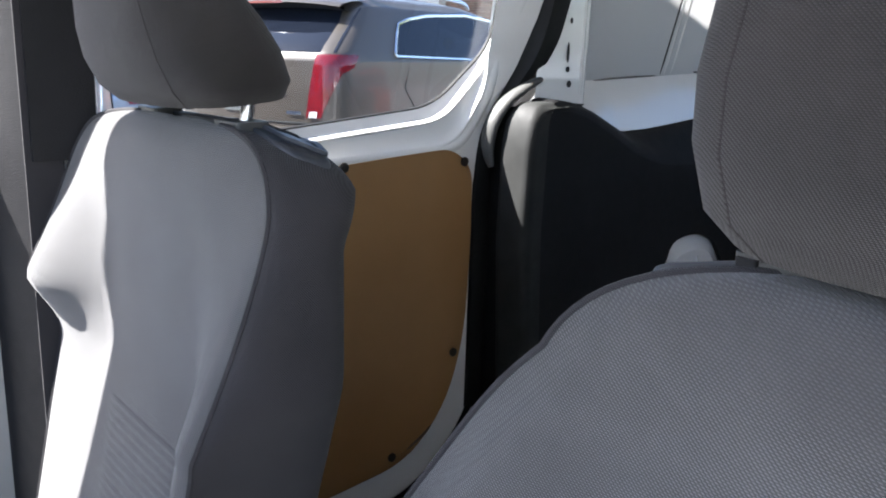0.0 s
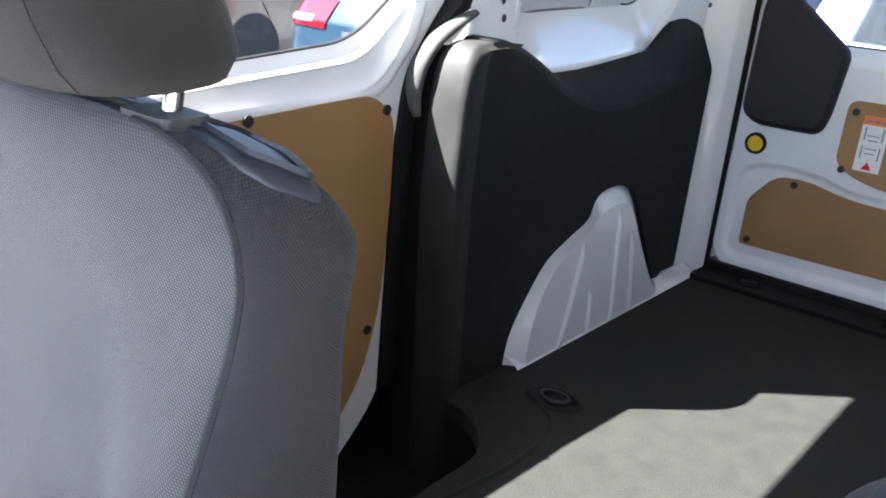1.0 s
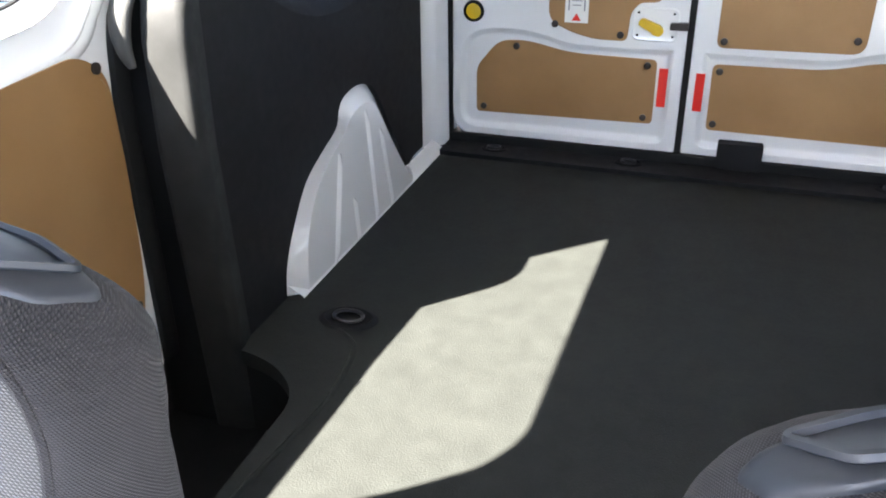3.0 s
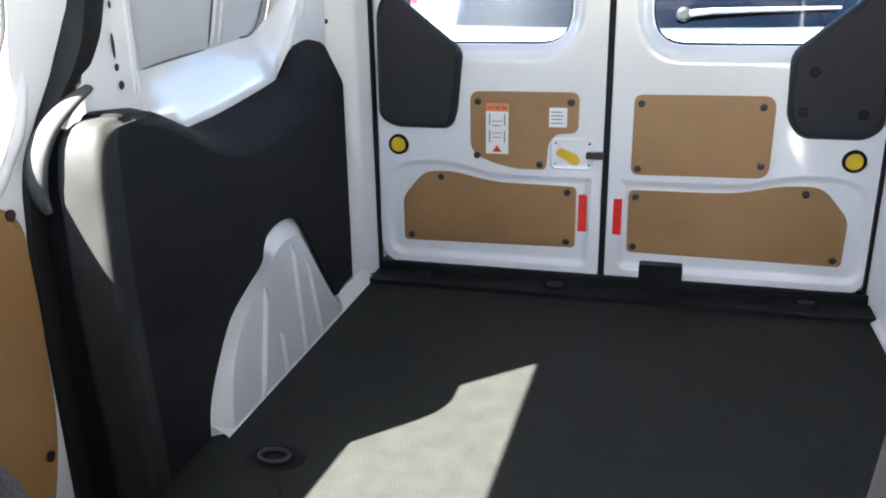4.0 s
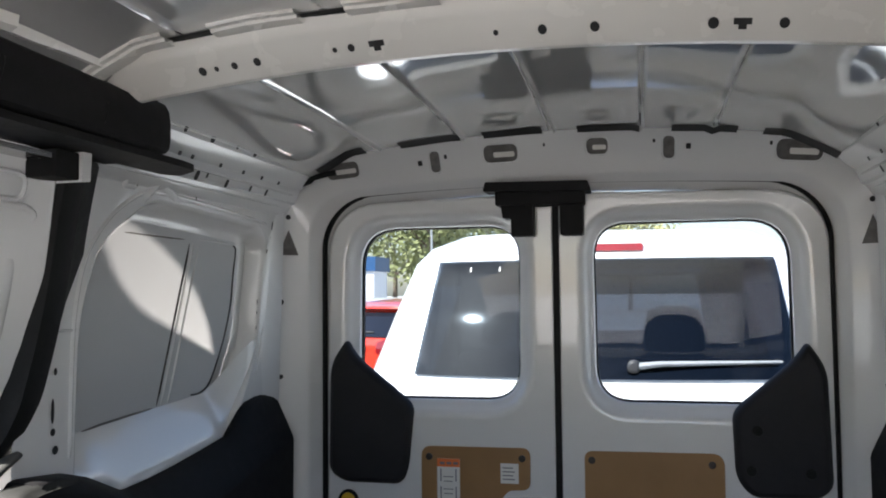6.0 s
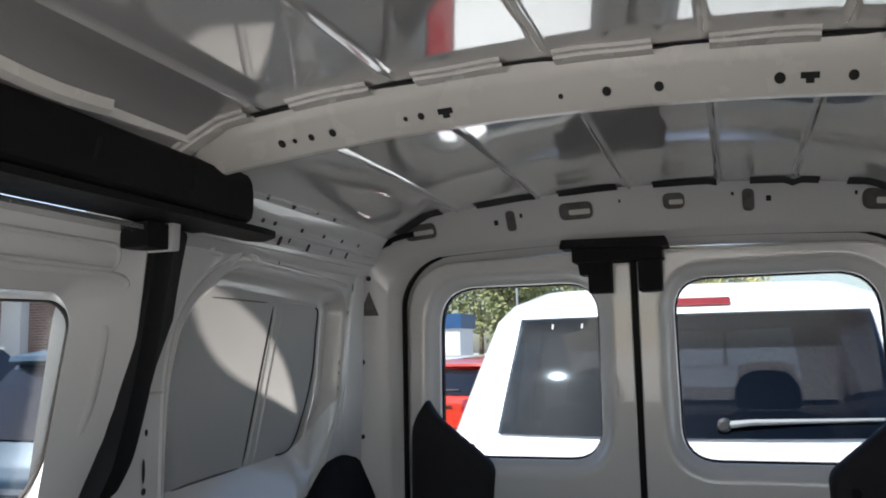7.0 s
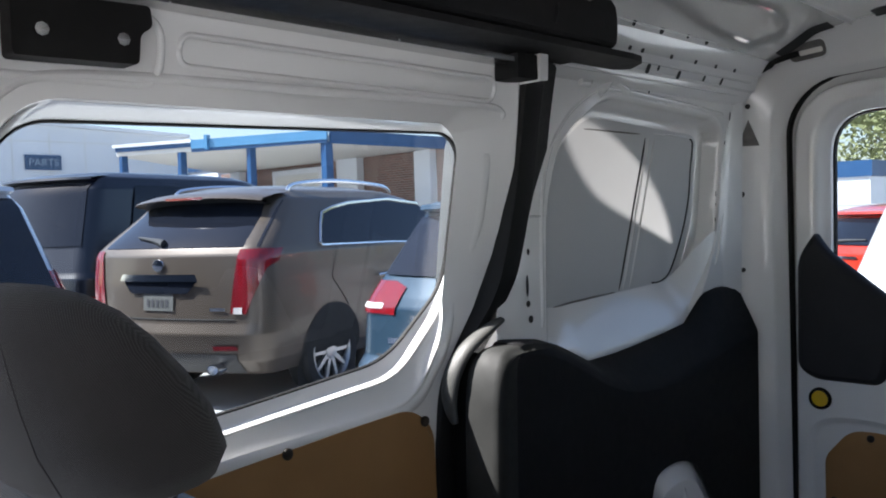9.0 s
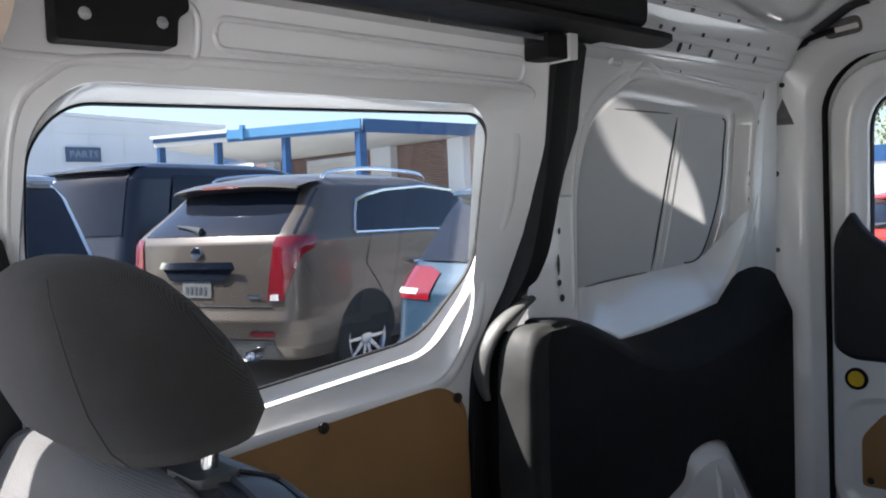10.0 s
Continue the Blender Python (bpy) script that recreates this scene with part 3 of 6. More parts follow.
def side_wall(s):
    w = thing("wall_left" if s < 0 else "wall_right", (s * 0.7, 1.65, 0), "white painted bare steel van side with pressed recess", "wall", kind="structure")
    X = lambda d: at_x(lambda u, v: s * (side_x(v) + d))
    back = lambda v: 0.758 - 0.028 * (v - 0.56)
    B = lambda d: at_x(lambda u, v: s * (back(v) + d))
    outline = [(1.20, 0.0), (2.08, 0.0), (2.095, 1.16)] + [(1.285, 1.16), (1.265, 0.95), (1.25, 0.77), (1.20, 0.66)]
    bm = sheet(outline, X(0), [RECESS])
    loft([lift(grown(RECESS, g), X(d)) for g, d in ((0, 0), (-0.004, 0.002), (-0.008, 0.012), (-0.018, 0.045))] + [lift(grown(RECESS, g), B(d)) for g, d in ((-0.03, -0.004), (-0.04, -0.001))], bm=bm)
    part("inner_skin", bm, WHITE, w, "white painted pressed steel", sharp=55)
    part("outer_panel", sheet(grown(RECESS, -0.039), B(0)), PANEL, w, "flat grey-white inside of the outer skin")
    # upper side rail with its small holes
    bm = loft([[(s * x, y, z) for y in [1.18 + 0.93 * i / 20 for i in range(21)]] for x, z in
               ((0.690, 1.06), (0.684, 1.072), (0.676, 1.078), (0.660, 1.100), (0.652, 1.104), (0.640, 1.135), (0.620, 1.150), (0.606, 1.165), (0.600, 1.185), (0.585, 1.197), (0.565, 1.232))], closed=False)
    part("roof_rail", bm, WHITE, w, sharp=20)
    for k, (y, z, r) in enumerate(((1.47, 1.118, 0.008), (1.51, 1.110, 0.009), (1.56, 1.112, 0.006), (1.62, 1.108, 0.009), (1.66, 1.113, 0.005), (1.74, 1.107, 0.008), (1.85, 1.110, 0.006), (1.93, 1.11, 0.007),
                                   (1.50, 1.175, 0.007), (1.60, 1.176, 0.010), (1.70, 1.176, 0.006), (1.78, 1.176, 0.009), (1.9, 1.176, 0.006))):
        x = 0.650 if z < 1.15 else 0.6035
        part("punched_hole", sheet(rounded(box2(y - r * 0.8, z - r, y + r * 0.8, z + r), r * 0.6, 3), at_x(lambda u, v, x=x, z=z: s * (x - 0.5 * (v - z) - 0.003))), HOLE, w, normals=False)
    for y, z, rw, rh in ((1.302, 0.945, 0.004, 0.014), (1.300, 0.915, 0.004, 0.010), (1.283, 0.700, 0.004, 0.020), (1.284, 0.668, 0.006, 0.006), (1.290, 0.640, 0.007, 0.007), (1.288, 0.76, 0.004, 0.006)):
        part("punched_hole", sheet(circle2(y, z, rw, 10, rh), X(-0.002)), HOLE, w, normals=False)
    def crease(line, wide, mat, name="seam"):
        part(name, ridge([(s * (back(z) + 0.001), y, z) for y, z in line], wide, 0.004, (-s, 0, 0)), mat, w)

    crease([(1.768 - 0.110 * i / 10, 0.992 - 0.340 * i / 10) for i in range(11)], 0.0055, HOLE)
    crease([(1.782 - 0.108 * i / 10, 0.992 - 0.340 * i / 10) for i in range(11)], 0.012, WHITE)
    crease([(1.806 - 0.108 * i / 10, 0.992 - 0.340 * i / 10) for i in range(11)], 0.006, WHITE)
    crease([(p.y, p.z) for p in curve([(0, 1.962, 0.992), (0, 1.974, 0.980), (0, 1.964, 0.92), (0, 1.955, 0.85), (0, 1.925, 0.77), (0, 1.875, 0.69), (0, 1.835, 0.666), (0, 1.79, 0.664)])], 0.005, HOLE)
    crease([(1.50, 1.018), (1.62, 1.019), (1.74, 1.020), (1.86, 1.021)], 0.008, WHITE)
    crease([(1.52, 0.994), (1.62, 0.994), (1.765, 0.994)], 0.005, CAVITY)
    crease([(1.40, 0.640), (1.48, 0.648), (1.56, 0.652), (1.66, 0.656)], 0.006, CAVITY)
    crease([(1.79, 0.996), (1.88, 0.997), (1.955, 0.995)], 0.005, WHITE)
    bead = [(p.x, p.z) for p in curve([(1.326, 0, 0.62), (1.328, 0, 0.76), (1.334, 0, 0.85), (1.356, 0, 0.93), (1.398, 0, 0.995), (1.455, 0, 1.040), (1.53, 0, 1.066), (1.70, 0, 1.064), (1.90, 0, 1.054), (2.02, 0, 1.046)], 5)]
    part("pressed_bead", ridge([(s * (side_x(z) + 0.0005), y, z) for y, z in bead], 0.011, 0.004, (-s, 0, 0)), WHITE, w)
    bead = [(p.x, p.z) for p in curve([(2.045, 0, 1.02), (2.048, 0, 0.95), (2.020, 0, 0.78), (1.985, 0, 0.69)], 5)]
    part("pressed_bead", ridge([(s * (side_x(z) + 0.0005), y, z) for y, z in bead], 0.010, 0.004, (-s, 0, 0)), WHITE, w)
    # the web where the bead runs up into the roof rail, pressed pads, a boss and slots
    web = [(p.x, p.z) for p in curve([(1.50, 0, 1.052), (1.535, 0, 1.078), (1.550, 0, 1.098), (1.566, 0, 1.078), (1.61, 0, 1.064)], 5)]
    part("pressed_web", ridge([(s * (side_x(z) - 0.001), y, z) for y, z in web], 0.020, 0.007, (-s, 0, 0)), WHITE, w)
    for y, z, dy, dz in ((1.646, 1.102, 0.030, 0.008), (1.904, 1.106, 0.034, 0.008), (1.455, 1.080, 0.020, 0.016)):
        pad = rounded(box2(y - dy, z - dz, y + dy, z + dz), 0.007, 4)
        part("pressed_pad", loft([lift(grown(pad, g), X(d)) for g, d in ((0.003, 0.004), (0, -0.002), (-0.003, -0.006), (-0.005, -0.0065))]), WHITE, w)
    for y, z, rw, rh in ((1.680, 1.078, 0.0035, 0.012), (2.007, 1.088, 0.0035, 0.012), (2.048, 1.044, 0.0035, 0.011), (2.036, 0.981, 0.003, 0.006), (1.992, 0.860, 0.002, 0.007), (1.990, 0.835, 0.002, 0.004), (1.986, 0.800, 0.002, 0.005)):
        part("punched_hole", sheet(circle2(y, z, rw, 10, rh), X(-0.002)), HOLE, w, normals=False)
    part("tab_seam", ridge([(s * (0.699), 1.262 + 0.075 * i / 4, 0.822) for i in range(5)], 0.004, 0.003, (-s, 0, 0)), WHITE, w)
    for x, z, wd in ((0.667, 1.092, 0.006), (0.646, 1.120, 0.005), (0.603, 1.176, 0.006), (0.592, 1.193, 0.006)):
        part("pressed_bead", ridge([(s * x, 1.30 + 0.78 * i / 12, z) for i in range(13)], wd, 0.003, (-s * 0.8, 0, -0.6)), WHITE, w)
    for y in (1.42, 1.46, 1.535, 1.58, 1.69, 1.79, 1.88, 1.97):
        part("punched_hole", sheet(rounded(box2(y - 0.006, 1.133, y + 0.006, 1.141), 0.003, 3), at_x(lambda u, v: s * (0.634 - 0.5 * (v - 1.137)))), HOLE, w, normals=False)
    # sloping ledge under the recess, and the outer skin
    rows = []
    for f in (-0.04, 0.0, 0.06, 0.16, 0.32, 0.52, 0.72, 0.88, 0.97, 1.0):
        row = []
        for i in range(45):
            y = 1.338 + 0.655 * i / 44
            z0, z1 = on_line(TRIM_BACK, min(y, 1.80)) - 0.006, 0.646 + 0.045 * (y - 1.40)
            e = min(1.0, max(0.0, (1.993 - y) / 0.15))
            e = e * e * (3 - 2 * e)
            row.append((s * (0.7015 + (0.0555 * max(0.0, f) ** 1.35) * e + 0.0005), y, z0 + (z1 + 0.10 * (1 - e) - z0) * f))
        rows.append(row)
    bm = loft(rows, closed=False)
    part("ledge", bm, WHITE, w)
    bm = loft([[(s * x, y, z) for y in (1.24, 1.7, 2.3)] for x, z in ((0.90, -0.35), (0.905, 0.3), (0.90, 0.6), (0.85, 0.95), (0.76, 1.2), (0.62, 1.29))], closed=False)
    part("outer_skin", bm, WHITE, w)

    # black lower trim
    t = thing("side_trim_panel", (s * 0.65, 1.6, 0), "black moulded plastic lower side trim with wheel arch opening", "trim panel", "side trim panels", kind="structure")
    xt = lambda y: 0.640 + 0.01 * max(0, (y - 1.6))
    top = [(p.x, p.z) for p in curve([(u, 0, v) for u, v in TRIM_TOP], 5)]
    arch_pts = [(p.x, p.z) for p in curve([(u, 0, v) for u, v in ARCH], 4)]
    face = [(1.170, 0.0)] + [(max(u, 1.170), v - 0.02) for u, v in top] + [(2.075, 0.03), (2.0, 0.03)] + list(reversed(arch_pts))
    face = [p for i, p in enumerate(face) if i == 0 or math.hypot(p[0] - face[i - 1][0], p[1] - face[i - 1][1]) > 0.002]
    bm = sheet(face, at_x(lambda u, v: s * xt(u)))
    part("side_face", bm, BLACK, t)
    rows = []
    for x, dz, k in ((0.640, -0.02, 0), (0.6425, -0.010, 0), (0.648, -0.003, 0.05), (0.656, 0.0, 0.2), (0.675, 0.0, 0.6), (0.690, 0.0, 0.93), (0.698, -0.002, 1.0), (0.706, -0.012, 1.0)):
        rows.append([(s * (x + (xt(u) - 0.64) * (1 - k)), max(u, 1.190), (v * (1 - k) + on_line(TRIM_BACK, u) * k) + dz) for u, v in top])
    part("top_roll", loft(rows, closed=False), BLACK, t)
    # rounded front corner, turning towards the sliding door
    prof = [(0.640, 1.172), (0.6375, 1.158), (0.6335, 1.143), (0.6315, 1.134), (0.6320, 1.127), (0.6345, 1.1215), (0.6395, 1.1175), (0.6470, 1.1155), (0.6680, 1.1130), (0.6900, 1.1100), (0.6985, 1.1105), (0.7020, 1.1145), (0.703, 1.124), (0.703, 1.20)]
    rows = []
    for z in (-0.17, 0.0, 0.2, 0.36, 0.45, 0.52):
        rows.append([(s * x, y + 0.05 * max(0, 0.36 - z) + 0.03 * max(0, z - 0.36), z) for x, y in prof])
    for k, z in ((0.03, 0.540), (0.10, 0.558), (0.22, 0.576), (0.38, 0.590), (0.58, 0.601), (0.80, 0.607), (1.0, 0.609), (1.5, 0.610), (2.4, 0.609)):
        rows.append([(s * (min(x, 0.703 - 0.020 * min(1.0, k)) if x > 0.67 else x + 0.004 * min(1.0, k)), y + 0.006 + 0.046 * k * (1 if y < 1.16 else 0.4), z - (0.010 * min(1.0, k * 1.5) if x < 0.6350 else 0.004 * min(1.0, k * 1.5) if x < 0.6400 else 0.0)) for x, y in prof])
    part("front_corner", loft(rows, closed=False), SUNLIT_BLACK, t, "black plastic front corner with sunlight lifted into its colour", sharp=60)
    part("front_return", block(s * 0.69, 1.146, -0.2, s * 0.78, 1.156, 0.598) if s > 0 else block(-0.78, 1.146, -0.2, -0.69, 1.156, 0.598), BLACK, t)
    rib_top = [(p[0], p[1]) for p in arch_pts]
    bm = loft([[(s * x, u, v) for u, v in grown(rib_top + [(1.975, 0.0)], -g)][:-1] for x, g in ((0.64, 0.0), (0.65, 0.0), (0.70, 0.0))], closed=False)
    part("arch_return", bm, BLACK, t)

    # wheel arch
    a = thing("wheel_arch", (s * 0.62, 1.6, 0), "white painted ribbed steel wheel arch", "wheel arch", "wheel arches", kind="structure")
    crest = [(1.357, 0.0), (1.362, 0.06), (1.380, 0.122), (1.418, 0.176), (1.475, 0.214), (1.545, 0.243), (1.585, 0.268), (1.640, 0.278), (1.695, 0.268), (1.728, 0.235), (1.79, 0.150), (1.875, 0.045), (1.91, 0.02)]
    cr = [(p.x, p.z) for p in curve([(u, 0, v) for u, v in crest], 4)]
    mid = [((a0 + b0) / 2, (a1 + b1) / 2) for (a0, a1), (b0, b1) in zip(arch_pts, cr)]
    bm = loft([[(s * x, u, v) for u, v in pts] for x, pts in ((0.668, arch_pts), (0.650, arch_pts), (0.628, mid), (0.611, cr))], closed=False)
    cap(bm, [cr + [(1.91, -0.005), (1.357, -0.005)]], at_x(s * 0.611))
    part("shell", bm, WHITE, a, sharp=30)
    for (y0, z0), (y1, z1), wdt in (((1.475, 0.0), (1.525, 0.215), 0.017), ((1.585, 0.0), (1.575, 0.10), 0.010), ((1.685, 0.0), (1.655, 0.262), 0.011), ((1.775, 0.0), (1.725, 0.20), 0.010)):
        part("rib", ridge([(s * 0.611, y0 + (y1 - y0) * i / 10, z0 + (z1 - z0) * i / 10) for i in range(11)], wdt, 0.007, (-s, 0, 0)), WHITE, a)
    bm = loft([[(s * x, y, z) for y in [1.33 + 0.815 * i / 16 for i in range(17)]] for x, z in ((0.645, 0.022), (0.634, 0.018), (0.622, 0.010), (0.611, 0.004), (0.607, -0.004))], closed=False)
    part("floor_flange", bm, WHITE, a)


side_wall(-1)
side_wall(1)


# ---- van: sliding door ----
def door_x(u, v):
    return -0.742 + 0.19 * max(0.0, v - 0.56)


GLASS_EDGE = rounded([(0.72, 0.565), (1.017, 0.596), (1.142, 0.712), (1.157, 0.938), (1.124, 0.966), (0.462, 0.949), (0.417, 0.897), (0.415, 0.778), (0.44, 0.546)],
                     [0.05, 0.05, 0.05, 0.03, 0.03, 0.05, 0.05, 0.03, 0.04], 6)
DOOR_EDGE = rounded([(0.33, -0.15), (0.95, -0.15), (1.10, 0.0), (1.108, 0.20), (1.098, 0.50), (1.110, 0.585), (1.180, 0.665), (1.236, 0.81), (1.228, 0.95), (1.218, 1.075), (0.33, 1.065)],
                    [0.02, 0.1, 0.08, 0.05, 0.05, 0.04, 0.06, 0.08, 0.03, 0.02, 0.03], 6)
SKIN_EDGE = rounded([(0.69, 0.497), (1.048, 0.528), (1.115, 0.655), (1.1375, 0.942), (1.106, 0.976), (0.450, 0.964), (0.402, 0.912), (0.392, 0.777), (0.40, 0.470)],
                    [0.05, 0.05, 0.05, 0.03, 0.03, 0.05, 0.05, 0.03, 0.04], 6)


def dent(u, v):
    """The skin bends out to the glass behind the window."""
    k = min(1.0, max(0.0, (v - 0.60) / 0.09)) * min(1.0, max(0.0, (u - 1.03) / 0.07))
    return k * (0.033 + 0.10 * max(0.0, v - 0.58)) * 0.7 * min(1.0, max(0.0, (1.225 - u) / 0.085))


WOOD_EDGE = rounded([(0.42, 0.475), (0.42, -0.105), (0.70, -0.100), (0.94, -0.075), (1.035, 0.025), (1.074, 0.16), (1.082, 0.345), (1.080, 0.485), (1.03, 0.523), (0.90, 0.515), (0.71, 0.500)],
                    [0.02, 0.02, 0.05, 0.08, 0.07, 0.06, 0.03, 0.03, 0.03, 0.02, 0.02], 5)
slider = thing("door_3", (-0.75, 0.8, -0.1), "closed white sliding side door with large window and hardboard panel", "sliding door", kind="structure")
DX = lambda d: at_x(lambda u, v: door_x(u, v) - dent(u, v) + d)
GX = lambda d: at_x(lambda u, v: -0.787 + d + 0.137 * max(0.0, v - 0.58))
bm = sheet(DOOR_EDGE, DX(0), [SKIN_EDGE])


def flange(k, a):
    """One ring between glass and skin: k across, a inwards; behind the glass the flange runs straight."""
    ring = []
    for (gu, gv), (su, sv) in zip(GLASS_EDGE, SKIN_EDGE):
        rear = min(1.0, max(0.0, (gu - su) / 0.05))
        u, v = gu + (su - gu) * k, gv + (sv - gv) * k
        gx, sx = -0.782 + 0.137 * max(0.0, gv - 0.58), door_x(su, sv) - dent(su, sv)
        f = a + (k ** 1.6 - a) * rear
        ring.append((gx + (sx - gx) * f, u, v))
    return ring


loft([flange(k, a) for k, a in ((1.0, 1.0), (0.97, 1.03), (0.93, 1.02), (0.88, 0.95), (0.80, 0.78), (0.60, 0.54), (0.30, 0.26), (0.10, 0.08), (0.0, 0.0))] + [lift(GLASS_EDGE, GX(-0.004))], bm=bm)
loft([lift(grown(DOOR_EDGE, g), DX(d)) for g, d in ((0, 0), (0.004, -0.002), (0.010, -0.010), (0.012, -0.06))], bm=bm)
part("inner_skin", bm, WHITE, slider, "white painted pressed steel", sharp=50)
line = [p for p in flange(0.34, 0.30)[:22] if p[2] < 0.69]
part("flange_bead", ridge([(x - 0.001, y, z) for x, y, z in line], 0.012, 0.010, (1, 0, 0)), WHITE, slider)
sw = part("window", loft([lift(grown(GLASS_EDGE, g), GX(d)) for g, d in ((0.003, 0.003), (0.001, 0.005), (-0.002, 0.0045), (-0.0035, 0.002), (-0.0035, -0.001))]), RUBBER, slider, "black window seal")
g = part("pane", prism(grown(GLASS_EDGE, 0.003), GX(-0.001), GX(-0.005)), GLASS, sw, "clear glass")
g.visible_shadow = False
wp = wood_panel(WOOD_EDGE, [(1.059, 0.497), (0.793, 0.503), (1.045, 0.125), (0.90, -0.055), (0.50, 0.45)], lambda h: at_x(lambda u, v: door_x(u, v) - h), slider)
bm = ridge([(door_x(y, z) - dent(y, z), y, z) for y, z in [(p.x, p.z) for p in curve([(0.45, 0, 0.484), (0.70, 0, 0.504), (0.95, 0, 0.516), (1.045, 0, 0.530), (1.092, 0, 0.585), (1.140, 0, 0.675), (1.178, 0, 0.79), (1.186, 0, 0.93)], 6)]], 0.022, 0.003, (1, 0, 0))
part("pressed_bead", bm, WHITE, slider)
emb = [(p[0], p[1]) for p in rounded(box2(0.612, 1.010, 1.16, 1.046), 0.018, 6)]
part("pressed_bead", ridge([(door_x(u, v), u, v) for u, v in emb + emb[:1]], 0.008, 0.003, (1, 0, 0)), WHITE, slider)
emb = rounded(box2(0.36, 0.985, 0.59, 1.06), 0.03, 6)
part("pressed_bead", ridge([(door_x(u, v), u, v) for u, v in emb + emb[:1]], 0.010, 0.003, (1, 0, 0)), WHITE, slider)
bm = ridge([(door_x(y, z), y, z) for y, z in [(p.x, p.z) for p in curve([(0.38, 0, 0.70), (0.385, 0, 0.90), (0.42, 0, 0.965), (0.50, 0, 0.990), (0.8, 0, 0.998), (1.14, 0, 1.003), (1.19, 0, 0.985)], 6)]], 0.012, 0.004, (1, 0, 0))
part("pressed_bead", bm, WHITE, slider)
br = part("upper_bracket", prism(rounded([(0.418, 0.995), (0.545, 0.998), (0.548, 1.03), (0.562, 1.04), (0.560, 1.062), (0.418, 1.058)], 0.006), at_x(-0.645), at_x(-0.615)), RUBBER, slider, "black roller bracket", bevel=0.004)
for u in (0.445, 0.527):
    part("bolt", loft([lift(circle2(u, 1.022, r, 8), at_x(-0.615 + h)) for r, h in ((0.007, 0), (0.007, 0.005), (0.002, 0.006))], caps=True), STEEL, br)
hg = part("roller_hinge", prism(rounded(box2(1.175, 1.045, 1.225, 1.085), 0.004), at_x(-0.665), at_x(-0.615)), RUBBER, slider, "black roller hinge", bevel=0.004)
part("hinge_plate", prism(rounded([(1.225, 1.042), (1.245, 1.045), (1.248, 1.09), (1.228, 1.09)], 0.003), at_x(-0.66), at_x(-0.61)), WHITE, hg, bevel=0.002)

# plate added to stop daylight showing through under the door
bm = prism([(0.28, -0.40), (1.26, -0.40), (1.26, 0.46), (0.28, 0.46)], at_x(-0.800), at_x(-0.82))
structure("wall_left_slider", bm, BLACK, "added black plate behind the lower sliding door", "wall")
# rubber seal along the rear edge of the sliding door
path = curve([(-0.640, 1.252, 1.09), (-0.660, 1.254, 1.00), (-0.680, 1.254, 0.88), (-0.692, 1.238, 0.775), (-0.700, 1.210, 0.685), (-0.710, 1.178, 0.635), (-0.720, 1.142, 0.590), (-0.730, 1.116, 0.535), (-0.732, 1.106, 0.47), (-0.732, 1.102, 0.40), (-0.732, 1.100, 0.0)])
rows = []
for p in path:
    w = 0.021 + 0.008 * min(1.0, max(0.0, (p.z - 0.62) / 0.12))
    back = 0.010 * min(1.0, max(0.0, (0.72 - p.z) / 0.06))
    rows.append([p + Vector((dx - back, dy, 0)) for dx, dy in ((-0.05, -w), (-0.01, -w), (0.008, -w * 0.75), (0.012, 0.0), (0.008, w * 0.75), (-0.004, w), (-0.018, w + 0.03), (-0.03, w + 0.07))])
structure("trim_slider_seal", loft(rows, closed=False), RUBBER, "black rubber seal of the sliding door opening", "seal")
# grey garnish that curves from the seal down beside the black trim
path = curve([(-0.692, 1.205, 0.650), (-0.700, 1.172, 0.634), (-0.710, 1.132, 0.606), (-0.718, 1.110, 0.573), (-0.722, 1.103, 0.540), (-0.722, 1.104, 0.512), (-0.716, 1.108, 0.486)])
rings = []
for i, p in enumerate(path):
    k = i / (len(path) - 1)
    h = 0.0185 * math.sin(math.pi * (0.06 + 0.90 * k)) ** 0.5
    t = (path[min(i + 1, len(path) - 1)] - path[max(i - 1, 0)]).normalized()
    a = (Vector((-1, 0, 0)) - t * t.x * -1).normalized()
    b = t.cross(a)
    rings.append([p + a * h * math.cos(q) + b * h * 0.55 * math.sin(q) for q in [2 * math.pi * j / 18 for j in range(18)]])
structure("trim_pillar_garnish", loft(rings, caps=True), GREYPL, "dark grey plastic pillar garnish", "trim", sharp=70)

# black cover over the sliding door track, along the roof edge
rail = thing("track_cover", (-0.58, 0.6, 1.1), "black moulded plastic cover of the sliding door track", "track cover", kind="structure")
SEC = [(-0.665, 1.090), (-0.620, 1.090), (-0.606, 1.094), (-0.572, 1.099), (-0.552, 1.102), (-0.546, 1.108), (-0.5435, 1.122), (-0.5435, 1.150), (-0.546, 1.170), (-0.553, 1.182), (-0.575, 1.194), (-0.65, 1.194)]
ysr = [-0.3, 0.1, 0.5, 0.62, 0.9, 1.1, 1.25, 1.345, 1.354, 1.358]
bm = loft([[(x - (0.004 if k == 9 else 0.0), y, z + (0.003 if k == 9 and z < 1.12 else 0.0) - (0.004 if k == 9 and z > 1.16 else 0.0) + 0.004 * math.sin(y * 9) * (z > 1.16)) for x, z in SEC] for k, y in enumerate(ysr)], caps=True)
part("cover", bm, BLACK, rail, bevel=0.003, sharp=30)
for y0, z0, z1 in ((0.98, 1.128, 1.160), (1.18, 1.118, 1.150)):
    part("moulded_rib", ridge([(-0.5432, y0 + 0.002 * i, z0 + (z1 - z0) * i / 4) for i in range(5)], 0.008, 0.004, (1, 0, 0)), BLACK, rail)
